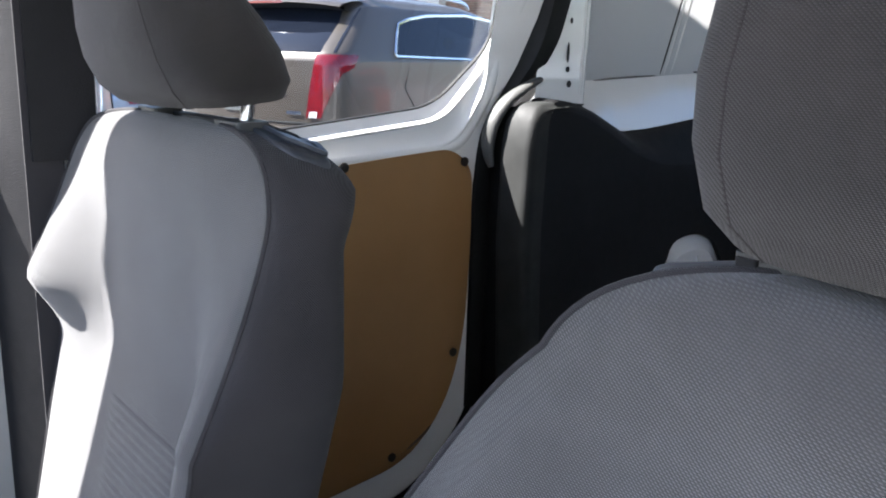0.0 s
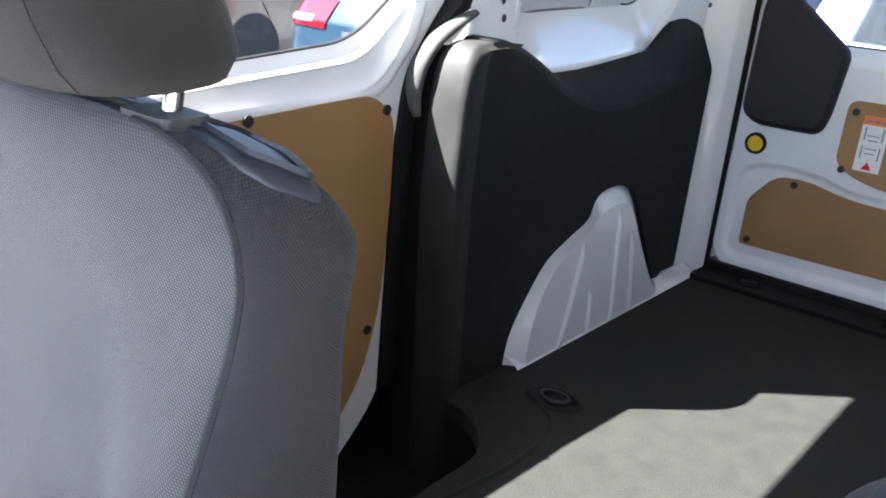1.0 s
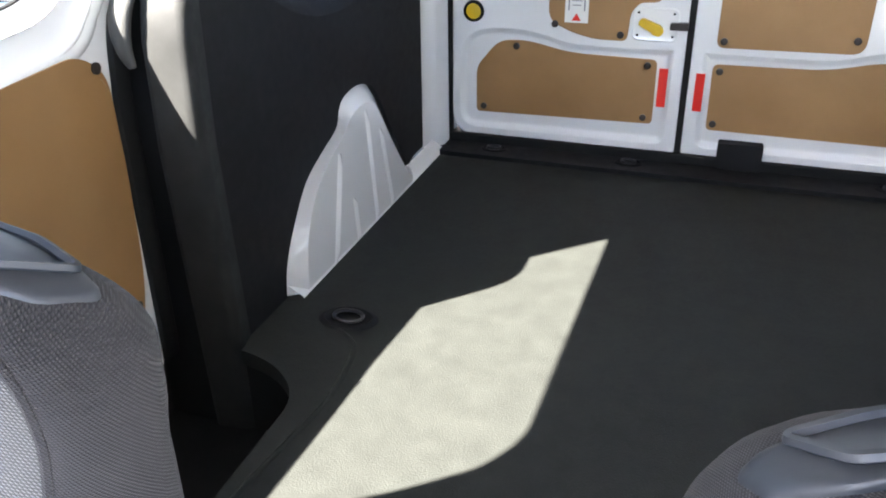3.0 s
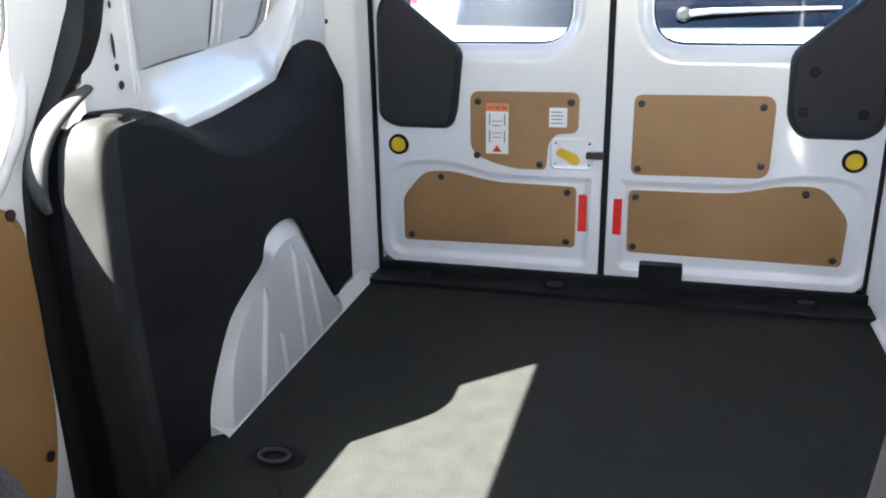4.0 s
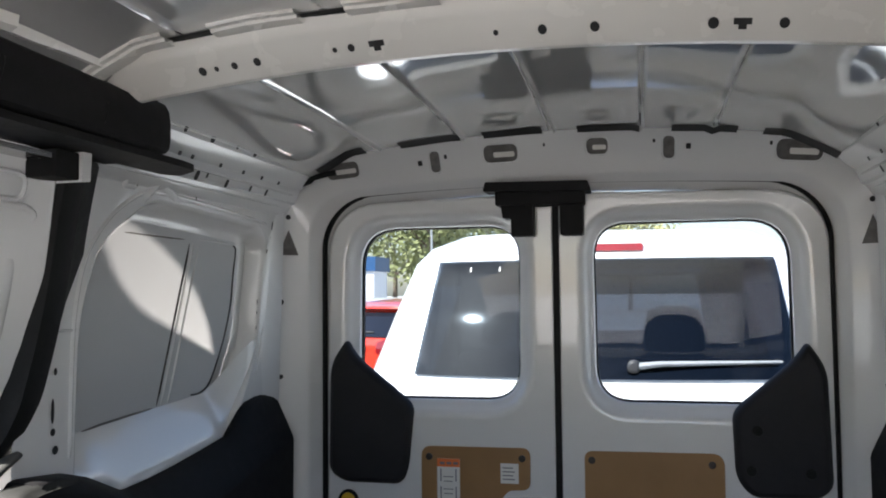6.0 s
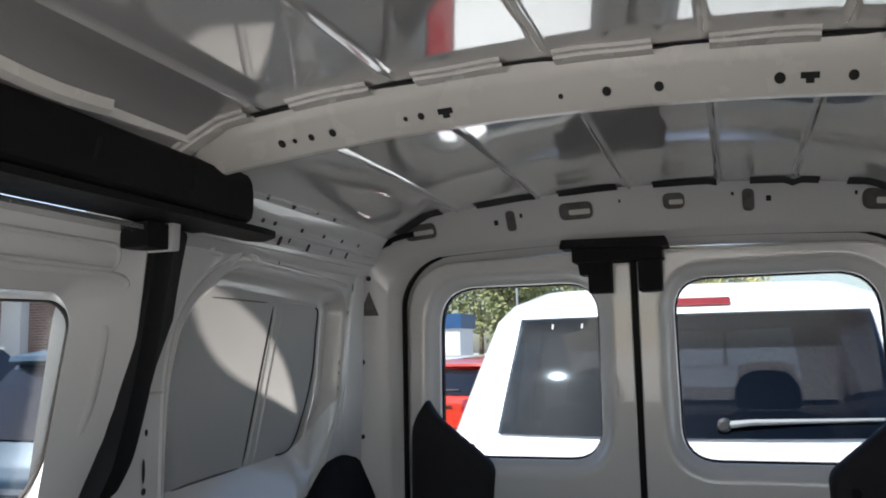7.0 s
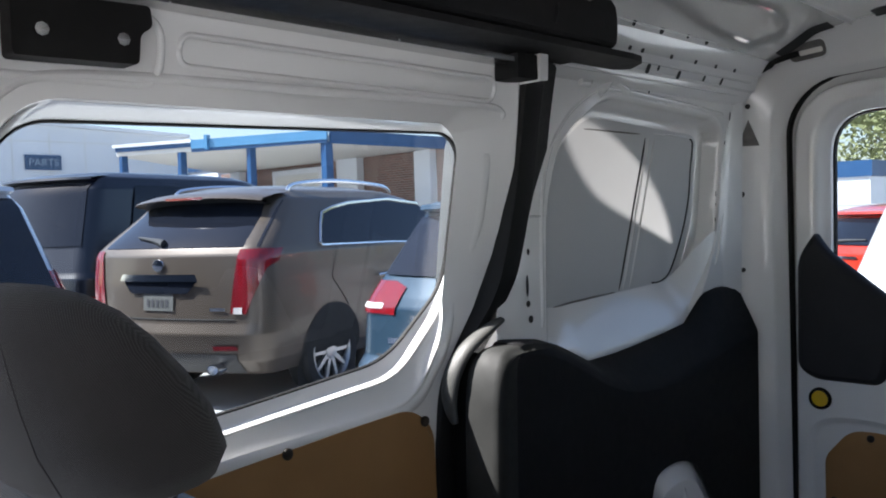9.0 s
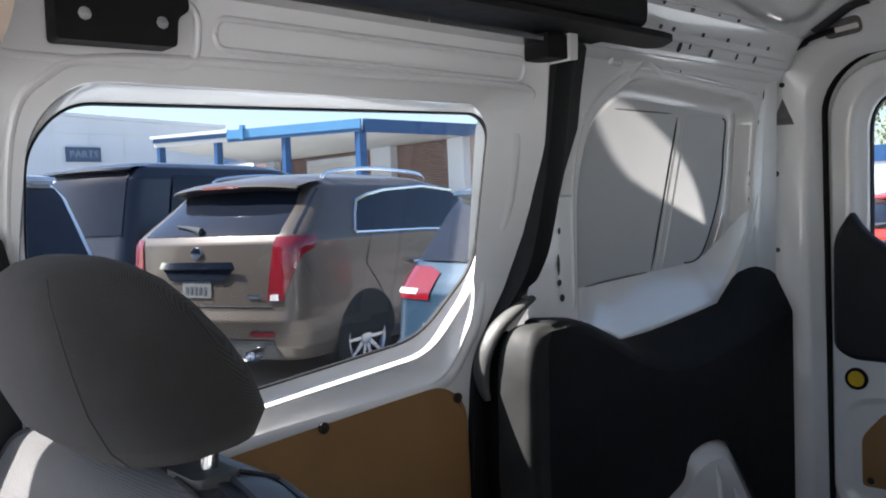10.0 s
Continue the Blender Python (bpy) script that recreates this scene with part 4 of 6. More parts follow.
bm = prism(rounded([(-0.3, -0.632), (1.47, -0.632), (1.50, -0.612), (1.452, -0.556), (1.40, -0.5475), (-0.3, -0.5475)], [0, 0.01, 0.02, 0.012, 0.02, 0]), lambda u, v: (v, u, 1.085 + 0.012 * max(0, u - 1.2)), lambda u, v: (v, u, 1.096 + 0.012 * max(0, u - 1.2)))
part("lower_blade", bm, BLACK, rail, bevel=0.002)
bm = prism(rounded([(-0.3, -0.575), (1.30, -0.575), (1.33, -0.562), (1.30, -0.550), (-0.3, -0.550)], 0.006), at_z(1.076), at_z(1.0855))
part("blade_lip", bm, BLACK, rail, bevel=0.002)
part("track", block(-0.66, -0.3, 1.070, -0.618, 1.17, 1.078), STEEL, rail, "bare steel track edge")
part("joint", ridge([(-0.62, 0.700, 1.090), (-0.575, 0.690, 1.110), (-0.545, 0.680, 1.126), (-0.538, 0.705, 1.142), (-0.540, 0.715, 1.160), (-0.546, 0.72, 1.178)], 0.008, 0.005, (1, 0, -1)), RUBBER, rail)
for k, (y, z) in enumerate(((1.0, 1.118), (1.12, 1.118))):
    part("bolt", loft([lift(circle2(y, z, r, 8), at_x(-0.560 + h)) for r, h in ((0.004, 0), (0.003, 0.004))], caps=True), STEEL, rail)
bm = loft([[(x, y, z + 0.004 * math.sin(y * 19)) for x, z in ((-0.556, 1.192), (-0.544, 1.190), (-0.534, 1.196), (-0.532, 1.210))] for y in [-0.35 + 1.35 * i / 30 for i in range(31)]], closed=False)
edge = structure("trim_roof_edge", bm, PRIMER, "cream painted roof edge flange", "trim")
bm = loft([[(x, y, z + 0.002 * math.sin(y * 23)) for x, z in ((-0.558, 1.196), (-0.550, 1.196), (-0.546, 1.204), (-0.545, 1.214))] for y in [0.985 + 0.20 * i / 8 for i in range(9)]], closed=False)
part("inner_flange", bm, PRIMER, edge)

# outer roof skin, which closes the sides above the windows
bm = loft([[(x, y, z) for y in (-0.45, 0.5, 1.5, 2.3)] for x, z in ((-0.815, 1.19), (-0.80, 1.20), (-0.76, 1.23), (-0.70, 1.26), (-0.5, 1.31), (0, 1.33), (0.5, 1.31), (0.70, 1.26), (0.80, 1.20), (0.84, 1.17), (0.88, 1.12))], closed=False)
structure("ceiling_outer", bm, WHITE, "white outer roof skin of the van", "roof")
# right side of the cargo space ahead of the trim, and the cab round the camera
# unseen; given no window, to keep light off the left wall
bm = prism([(0.30, -0.2), (1.25, -0.2), (1.26, 1.16), (0.30, 1.16)], at_x(lambda u, v: 0.742 - 0.19 * max(0, v - 0.56)), at_x(lambda u, v: 0.86 - 0.19 * max(0, v - 0.56)))
structure("wall_right_slider", bm, WHITE, "unseen white side of the van, closed to hold back light", "wall")
# unseen sides; openings shaped for sun on the seat and light on the header
for s, nm in ((-1, "wall_left_cab"), (1, "wall_right_cab")):
    bm = prism([(-1.25, -0.36), (0.33, -0.36), (0.33, 1.18), (0.20, 1.20), (-0.40, 1.22), (-1.25, 0.62)], at_x(s * 0.78), at_x(s * 0.83),
               [[(-0.92, -0.30), (0.20, -0.30), (0.20, 1.02), (-0.33, 1.05), (-0.92, 0.62)] if s > 0 else [(0.0, -0.20), (0.205, -0.20), (0.210, 0.38), (0.195, 0.52), (0.255, 0.60), (0.255, 1.08), (0.072, 1.08), (0.066, 0.87), (0.050, 0.82), (0.035, 0.62), (0.02, 0.30)]])
    structure(nm, bm, LINING, "unseen grey cab side with an opening shaped to let in light", "wall")
bm = prism(box2(-0.83, -0.36, 0.83, 0.55), at_y(-1.25), at_y(-1.2))
structure("wall_front", bm, BLACK, "black dashboard side of the cab", "wall")
# unseen dashboard and bonnet, added pale to throw sun up at the roof
bm = loft([[(x, y, z) for x in (-0.78, -0.3, 0.3, 0.78)] for y, z in ((-1.22, 0.50), (-0.75, 0.55), (-0.70, 0.50), (-0.72, -0.36))], closed=False)
structure("wall_dashboard", bm, LINING, "unseen dashboard, kept grey to bounce sun inside", "wall")
bm = loft([[(x * w, y, z - 0.06 * (x / 0.78) ** 2) for x in (-0.78, -0.6, -0.3, 0, 0.3, 0.6, 0.78)] for y, z, w in ((-1.22, 0.55, 1.0), (-1.5, 0.50, 1.0), (-1.9, 0.40, 0.95), (-2.15, 0.26, 0.85), (-2.22, 0.0, 0.8), (-2.22, -0.4, 0.8))], closed=False)
structure("wall_bonnet", bm, WHITE, "unseen white bonnet ahead of the windscreen, added to bounce sun inside", "bonnet")
# left B-pillar with black trim beside the passenger seat
bm = bmesh.new()
loft([[(-0.66 - 0.10 * (z < 0.9), y, z) for z in (-0.36, 0.2, 0.6, 0.9, 1.1, 1.2)] for y in (0.36,)] + [[(x + 0.1 * max(0, 0.0), y, z) for z, x in zip((-0.36, 0.2, 0.6, 0.9, 1.1, 1.2), xx)] for y, xx in
     ((0.345, (-0.72, -0.72, -0.715, -0.70, -0.665, -0.60)), (0.335, (-0.70, -0.70, -0.695, -0.68, -0.645, -0.58)), (0.295, (-0.70, -0.70, -0.695, -0.68, -0.645, -0.58)), (0.275, (-0.74, -0.74, -0.735, -0.72, -0.68, -0.62)), (0.26, (-0.8, -0.8, -0.8, -0.8, -0.75, -0.7)))], closed=False, bm=bm)
structure("trim_pillar_left", bm, BLACK, "black plastic pillar trim with seat belt", "pillar")
belt = thing("seat_belt", (-0.69, 0.315, 0.0), "dark grey woven seat belt hanging on the pillar", "seat belt")
bm = prism(box2(0.292, 0.0, 0.338, 0.92), at_x(lambda u, v: -0.690 + 0.012 * v), at_x(lambda u, v: -0.6875 + 0.012 * v))
part("webbing", bm, CLOTH_SIDE, belt)
part("guide", prism(rounded(box2(0.286, 0.90, 0.344, 0.96), 0.012), at_x(-0.685), at_x(-0.66)), BLACK, belt, bevel=0.006)


# beige lining at the top of the cab and the black latch cover on the pillar
bm = prism(rounded([(-0.79, 0.935), (-0.64, 0.948), (-0.545, 0.957), (-0.475, 0.985), (-0.445, 1.06), (-0.43, 1.18), (-0.79, 1.18)], [0, 0.05, 0.05, 0.05, 0.04, 0.01, 0], 5), at_y(0.34), at_y(0.24))
structure("trim_headlining", bm, BEIGE, "beige lined upper pillar of the cab", "lining")
bm = prism(rounded([(0.30, 0.55), (0.378, 0.55), (0.380, 0.76), (0.370, 0.803), (0.345, 0.806), (0.30, 0.806)], [0, 0, 0.02, 0.02, 0.01, 0], 5), at_x(-0.76), at_x(-0.674))
structure("trim_latch_cover", bm, BLACK, "black plastic cover on the door pillar", "cover")


# ---- seats ----
def soft_rings(sections, n=28, power=3.2):
    """Cushion shape: super-ellipse rings; a section is (centre, half width, half depth, along y or z)."""
    rings = []
    for (cx, cy, cz), a, b, tilt in sections:
        ring = []
        for i in range(n):
            t = 2 * math.pi * i / n
            c, s = math.cos(t), math.sin(t)
            u = a * math.copysign(abs(c) ** (2 / power), c)
            w = b * math.copysign(abs(s) ** (2 / power), s)
            ring.append((cx + u, cy + w, cz + w * tilt))
        rings.append(ring)
    return rings


def seat(x, label, group, tips=(0.03, 0.03), flare=0.0, start=0.50, head_at=(0.020, -0.008), crest=False):
    """Front seat; tips: how far the side bolsters stand out, flare: how much the inner one widens downwards,
    crest: bolsters that rise to their piping, on a thinner back."""
    st = thing("front_seat", (x, 0.3, -0.25), label, "car seat", group)
    TOP = 0.627

    def half_front(z):
        k = max(0.0, (z - start) / (TOP - start))
        return 0.240 * (max(0.004, 1 - k ** 4.5) ** 0.30 if crest else max(0.01, 1 - k ** 3.0) ** 0.45)

    def half_side(z):
        k = max(0.0, (z - start + 0.02) / (TOP - start + 0.02))
        return (0.262 - 0.055 * min(1.0, max(0.0, (0.40 - z) / 0.16)) if crest else 0.252) * (max(0.004, 1 - k ** 4.5) ** 0.30 if crest else max(0.012, 1 - k ** 3.2) ** 0.43)

    def settle(p, z):
        k = max(0.0, (z - 0.50) / (TOP - 0.50))
        return (p[0], p[1], z - (0.14 if crest else 0.36) * k ** 2 * max(0.0, p[1] - 0.35))

    def ring(z):
        k = max(0.0, (z - 0.50) / (TOP - 0.50))
        th = max(0.0, 1 - k ** 4) ** 0.5
        wp, ws = half_front(z), half_side(z)
        mid = 0.395 if crest else 0.425
        shoulder = min(1.0, max(0.0, (z - 0.525) / 0.05))
        deep = 0.055 + 0.028 * shoulder
        yp = mid - (mid - 0.350 - 0.05 * (z - 0.5)) * (0.25 + 0.75 * th)
        fr, sd = [], []
        for j in range(41):
            u = -1 + 2 * j / 40
            rise = min(1.0, max(0.0, (0.59 - z) / 0.18 if u < 0 else (0.56 - z) / 0.20))
            lumbar = 0.16 * max(0.0, 0.35 - max(z, 0.0)) if crest else 0.0
            if crest:
                q = min(1.0, max(0.0, (0.430 - z) / 0.11))
                rise *= 1 - 0.60 * q * q * (3 - 2 * q) if u < 0 else 1.0
                e = min(1.0, max(0.0, (abs(u) - 0.42) / 0.55))
                stand = 0.072 * rise ** 1.3 * e * e * (3 - 2 * e) - 0.006 * rise * max(0.0, abs(u) - 0.96) / 0.04
            else:
                stand = math.exp(-((abs(u) - 0.83) / (0.10 if abs(u) > 0.83 else 0.20)) ** 2) * tips[u > 0] * (0.20 + 0.80 * min(1, max(0, (0.545 - z) / 0.13))) * th
            crown = (0.012 if crest else 0.022) * (1 - u * u) * (0.4 + 0.6 * min(1, k * 2)) * (0.3 + 0.7 * th)
            stand += lumbar
            wide = 1 + ((0.09 if crest else flare * max(0.0, 0.54 - max(0.20, z))) if u < 0 else 0.0)
            fr.append(settle((x + u * wp * wide, yp - stand - crown, z), z))
        for sgn in (1, -1):
            half = []
            p0 = fr[-1] if sgn > 0 else fr[0]
            a0 = abs(p0[0] - x)
            for i in range(9):
                s = math.pi / 2 * i / 8
                y0 = p0[1] if crest else yp
                half.append(settle((x + sgn * (a0 + (ws - a0) * math.sin(s) ** 0.8), y0 + (mid - y0) * (1 - math.cos(s)), z), z))
            for i in range(1, 9):
                s = math.pi / 2 * i / 8
                if crest:
                    half.append(settle((x + sgn * (ws - min(ws, 0.12 - 0.055 * shoulder) * (1 - math.cos(s)) - max(0.0, ws - 0.12 + 0.055 * shoulder) * (i / 8) ** 4), mid + deep * (0.35 + 0.65 * th) * math.sin(s), z), z))
                else:
                    half.append(settle((x + sgn * ws * math.cos(s) ** 0.55, mid + 0.075 * (0.25 + 0.75 * th) * math.sin(s) ** 0.8, z), z))
            sd += half if sgn > 0 else half[::-1][1:]
        return fr, sd

    zs = [-0.06 + 0.54 * i / 45 for i in range(45)] + [0.48 + (TOP - 0.48) * math.sin(math.pi / 2 * i / 22) for i in range(23)]
    rings = [ring(z) for z in zs]
    bk = part("backrest", loft([r[1] for r in rings], closed=False), CLOTH_SIDE, st, "darker grey cloth sides and back", sharp=80)
    part("front_cushion", loft([r[0] for r in rings], closed=False), CLOTH, bk, "grey woven cloth front", sharp=80)
    for e in (0, -1):
        part("piping", tube([Vector(r[0][e]) for r in rings[:-2]], 0.0028, 6), CLOTH_SIDE, bk)
    for j in (9, 31):
        part("seam", tube([Vector(r[0][j]) + Vector((0, 0.0010, 0)) for r in rings[10:-8]], 0.0011, 6), CLOTH, bk)
    # ribbed insert between the bolsters
    rows = []
    for i in range(140):
        z = -0.05 + 0.345 * i / 139
        fr = ring(z)[0]
        rows.append([Vector(fr[j]) + Vector((0, 0.0 if j in (12, 28) or i == 139 else -0.0016 + 0.0008 * math.sin(z * 2 * math.pi / 0.0105), 0)) for j in range(12, 29)])
    part("ribbed_insert", loft(rows, closed=False), CLOTH, bk, "cloth insert with horizontal ribs", sharp=80)
    # moulded plastic tray on the top behind the headrest
    bm = loft([r[1] for r in rings], closed=False)
    loft([r[0] for r in rings], closed=False, bm=bm)
    tree = BVHTree.FromBMesh(bm)
    bm.free()

    def top_at(px, py):
        hit = tree.ray_cast(Vector((px, py, 1.0)), Vector((0, 0, -1)))[0]
        return max(0.53, hit.z) if hit else 0.53

    edge = rounded([(-0.212, 0.393), (-0.186, 0.386), (-0.10, 0.402), (0.10, 0.402), (0.186, 0.386), (0.212, 0.393), (0.226, 0.421), (0.180, 0.446), (0.09, 0.470), (-0.09, 0.470), (-0.180, 0.446), (-0.226, 0.421)],
                   [0.008, 0.01, 0.03, 0.03, 0.01, 0.008, 0.01, 0.03, 0.05, 0.05, 0.03, 0.01], 6)
    cx, cy = 0.0, 0.428
    tray_z = lambda px, py: max(top_at(px, py) - 0.002, 0.594) if crest else top_at(px, py)
    tray = []
    for f, h in ((1.01, -0.030 if crest else -0.006), (1.0, 0.002), (0.985, 0.005), (0.93, 0.006), (0.88, 0.006), (0.7, 0.006), (0.4, 0.007), (0.02, 0.007)):
        tray.append([(x + cx + (u - cx) * f, cy + (v - cy) * f, tray_z(x + cx + (u - cx) * f, cy + (v - cy) * f) + h) for u, v in edge])
    sh = part("back_tray", loft(tray, caps=True), SHELL, st, "blue-grey moulded plastic tray", sharp=60)
    for sgn in (-1, 1):
        inset = rounded([(x + sgn * u, v) for u, v in ((0.110, 0.412), (0.184, 0.401), (0.208, 0.427), (0.172, 0.440), (0.116, 0.454))], 0.006, 4)
        part("tray_lip", tube([Vector((u, v, tray_z(u, v) + 0.0075)) for u, v in inset + inset[:1]], 0.0032, 6), SHELL, sh)
    secs = []
    for z, hw, hd, dy in ((-0.245, 0.20, 0.19, 0), (-0.22, 0.235, 0.235, 0), (-0.17, 0.25, 0.25, 0), (-0.11, 0.25, 0.25, 0), (-0.07, 0.235, 0.235, 0), (-0.055, 0.20, 0.20, 0), (-0.05, 0.1, 0.1, 0)):
        secs.append(((x, 0.10 + dy, z), hw, hd, 0.05))
    part("seat_cushion", loft(soft_rings(secs, 40, 4.0), caps=True), CLOTH, st, "grey woven cloth cushion", sharp=80)
    # headrest on two posts
    hr = []
    for z, hw, hd, cy in ((0.630, 0.070, 0.030, 0.400), (0.631, 0.102, 0.046, 0.400), (0.634, 0.126, 0.061, 0.398), (0.652, 0.138, 0.073, 0.392), (0.684, 0.139, 0.075, 0.380), (0.716, 0.133, 0.069, 0.368),
                          (0.745, 0.122, 0.060, 0.357), (0.768, 0.105, 0.050, 0.348), (0.784, 0.084, 0.037, 0.341), (0.793, 0.058, 0.023, 0.337), (0.797, 0.03, 0.010, 0.336)):
        hr.append(((x + head_at[0], cy, (0.794 - (0.797 - z) * 0.88 if crest else z) + head_at[1]), hw, hd, 0.10))
    head = soft_rings(hr, 36, 2.7)
    h = part("headrest", loft(head, caps=True), CLOTH_HEAD, st, "dark grey woven cloth headrest", sharp=80)
    for sgn in (-1, 1):
        part("headrest_seam", tube([Vector(r[31 if sgn > 0 else 23]) for r in head[1:-2]], 0.0008, 6), CLOTH_HEAD, h)
        px = x + head_at[0] + sgn * 0.100
        part("post", tube([(px, 0.398 + 0.15 * (z - 0.6), z + head_at[1]) for z in (0.58, 0.61, 0.67)], 0.0065, 12), STEEL, h, "chromed steel post")
        sl = part("sleeve", prism(rounded(box2(px - 0.026, 0.380, px + 0.026, 0.416), 0.008), at_z(0.590), at_z(0.626 if crest else 0.615)), GREYPL, st, "dark grey plastic post sleeve", bevel=0.005)
        part("release_button", prism(rounded(box2(px + sgn * 0.010, 0.377, px + sgn * 0.022, 0.384), 0.002), at_z(0.604), at_z(0.613)), BLACK, sl, bevel=0.002)
    part("base", block(x - 0.2, -0.1, -0.37, x + 0.2, 0.32, -0.24), BLACK, st, bevel=0.02)
    return st


seat(-0.415, "grey woven cloth passenger seat with headrest, half in sun", "front seats", head_at=(0.003, -0.008), crest=True)
seat(0.335, "grey woven cloth driver seat with headrest in shade", "front seats", flare=2.9, start=0.46, head_at=(-0.002, -0.008)).location += Vector((0, 0.03, -0.015))


# ---- outside: ground ----
GROUND = -0.62
CONCRETE = material("concrete", (0.50, 0.49, 0.47), 0.85, colour2=(0.40, 0.395, 0.38), scale=1.2, bump=0.6, bump_scale=120)
bm = bmesh.new()
vs = [bm.verts.new(p) for p in ((-900, -900, GROUND), (900, -900, GROUND), (900, 900, GROUND), (-900, 900, GROUND))]
bm.faces.new(vs)
structure("ground", bm, CONCRETE, "pale grey sunlit concrete car park", "ground")


# ---- parked cars ----
def car_paint(name, c, metal=0.3, rough=0.28, coat=0.8):
    return material(name, c, rough, metal=metal, vary=0.06, scale=40, coat=coat)


DARKGLASS = material("tinted_glass", (0.010, 0.012, 0.018), 0.03, vary=0.1, specular=0.35)
TINT = pane_material("privacy_glass", (0.034, 0.048, 0.066), 0.040, 0.045, (0.70, 0.84, 0.95))
WIPER = material("wiper_grey", (0.30, 0.31, 0.32), 0.45)
TYRE = material("tyre", (0.02, 0.02, 0.02), 0.8)
ALLOY = material("alloy", (0.55, 0.55, 0.56), 0.3, metal=0.9)
CHROME = material("chrome", (0.75, 0.76, 0.78), 0.12, metal=1.0, vary=0.05)
LAMPRED = material("lamp_red", (0.21, 0.007, 0.012), 0.12, vary=0.3, scale=30, coat=0.6)
LAMPWHITE = material("lamp_clear", (0.7, 0.65, 0.62), 0.15, vary=0.2, coat=0.5)
PLATE = material("plate", (0.14, 0.14, 0.13), 0.4)
PLATEINK = material("plate_ink", (0.06, 0.06, 0.065), 0.5)
DARKTRIM = material("dark_trim", (0.03, 0.03, 0.032), 0.5)


class Shape:
    """A car body as plan rings stacked in z: (z, half width, rear y, front y, corner radius, bow of the rear)."""

    def __init__(self, rows):
        self.rows = rows

    def at(self, z):
        r = self.rows
        if z <= r[0][0]:
            return r[0]
        for a, b in zip(r, r[1:]):
            if z <= b[0]:
                k = (z - a[0]) / (b[0] - a[0])
                return tuple(p + (q - p) * k for p, q in zip(a, b))
        return r[-1]

    def rear(self, x, z, out=0.0):
        _, w, y0, _, r, bow = self.at(z)
        y = y0 + bow * min(1.0, abs(x) / (w - r)) ** 2
        d = abs(x) - (w - r)
        if d > 0:
            y += r - math.sqrt(max(0.0, r * r - min(d, r) ** 2))
        return (x, y - out, z)

    def side(self, s, y, z, out=0.0):
        _, w, y0, y1, r, bow = self.at(z)
        x = w
        d = (y0 + bow + r) - y
        if d > 0:
            x = w - r + math.sqrt(max(0.0, r * r - min(d, r) ** 2))
        return (s * (x + out), y, z)

    def ring(self, z, n=12):
        _, w, y0, y1, r, bow = self.at(z)
        pts = [self.rear(-w + r + 2 * (w - r) * i / n, z) for i in range(n + 1)]
        pts += [(w - r + r * math.sin(a), y0 + bow + r - r * math.cos(a), z) for a in [math.pi / 2 * i / 5 for i in range(1, 6)]]
        pts += [(w, y0 + bow + r + (y1 - 0.35 - y0 - bow - r) * i / 8, z) for i in range(1, 9)]
        pts += [(w * c, y1 - 0.35 + 0.35 * s_, z) for c, s_ in ((0.93, 0.55), (0.72, 0.85), (0.3, 0.99), (-0.3, 0.99), (-0.72, 0.85), (-0.93, 0.55))]
        pts += [(-w, y1 - 0.35 - (y1 - 0.35 - y0 - bow - r) * i / 8, z) for i in range(0, 8)]
        pts += [(-w + r - r * math.sin(a), y0 + bow + r - r * math.cos(a), z) for a in [math.pi / 2 * (1 - i / 5) for i in range(0, 5)]]
        return pts

    def body(self, step=0.03):
        z0, z1 = self.rows[0][0], self.rows[-1][0]
        zs = sorted({round(z0 + (z1 - z0) * i / int((z1 - z0) / step), 4) for i in range(int((z1 - z0) / step) + 1)} | {r[0] for r in self.rows})
        return loft([self.ring(z) for z in zs], caps=True)

    def rear_patch(self, x0, x1, z0, z1, out, n=10, taper=0.0, mat=None):
        rows = []
        for j in range(n + 1):
            z = z0 + (z1 - z0) * j / n
            k = taper * j / n
            rows.append([self.rear(x0 + k + (x1 - x0 - 2 * k) * i / 12, z, out) for i in range(13)])
        return loft(rows, closed=False)

    def side_patch(self, s, lower, upper, out, n=8, m=12):
        """Between two lines of (y, z) on the side; each line has two or more points."""
        def along(line, t):
            k = t * (len(line) - 1)
            i = min(int(k), len(line) - 2)
            return [a + (b - a) * (k - i) for a, b in zip(line[i], line[i + 1])]
        rows = []
        for j in range(n + 1):
            row = []
            for i in range(m + 1):
                a, b = along(lower, i / m), along(upper, i / m)
                y, z = [p + (q - p) * j / n for p, q in zip(a, b)]
                row.append(self.side(s, y, z, out))
            rows.append(row)
        return loft(rows, closed=False)


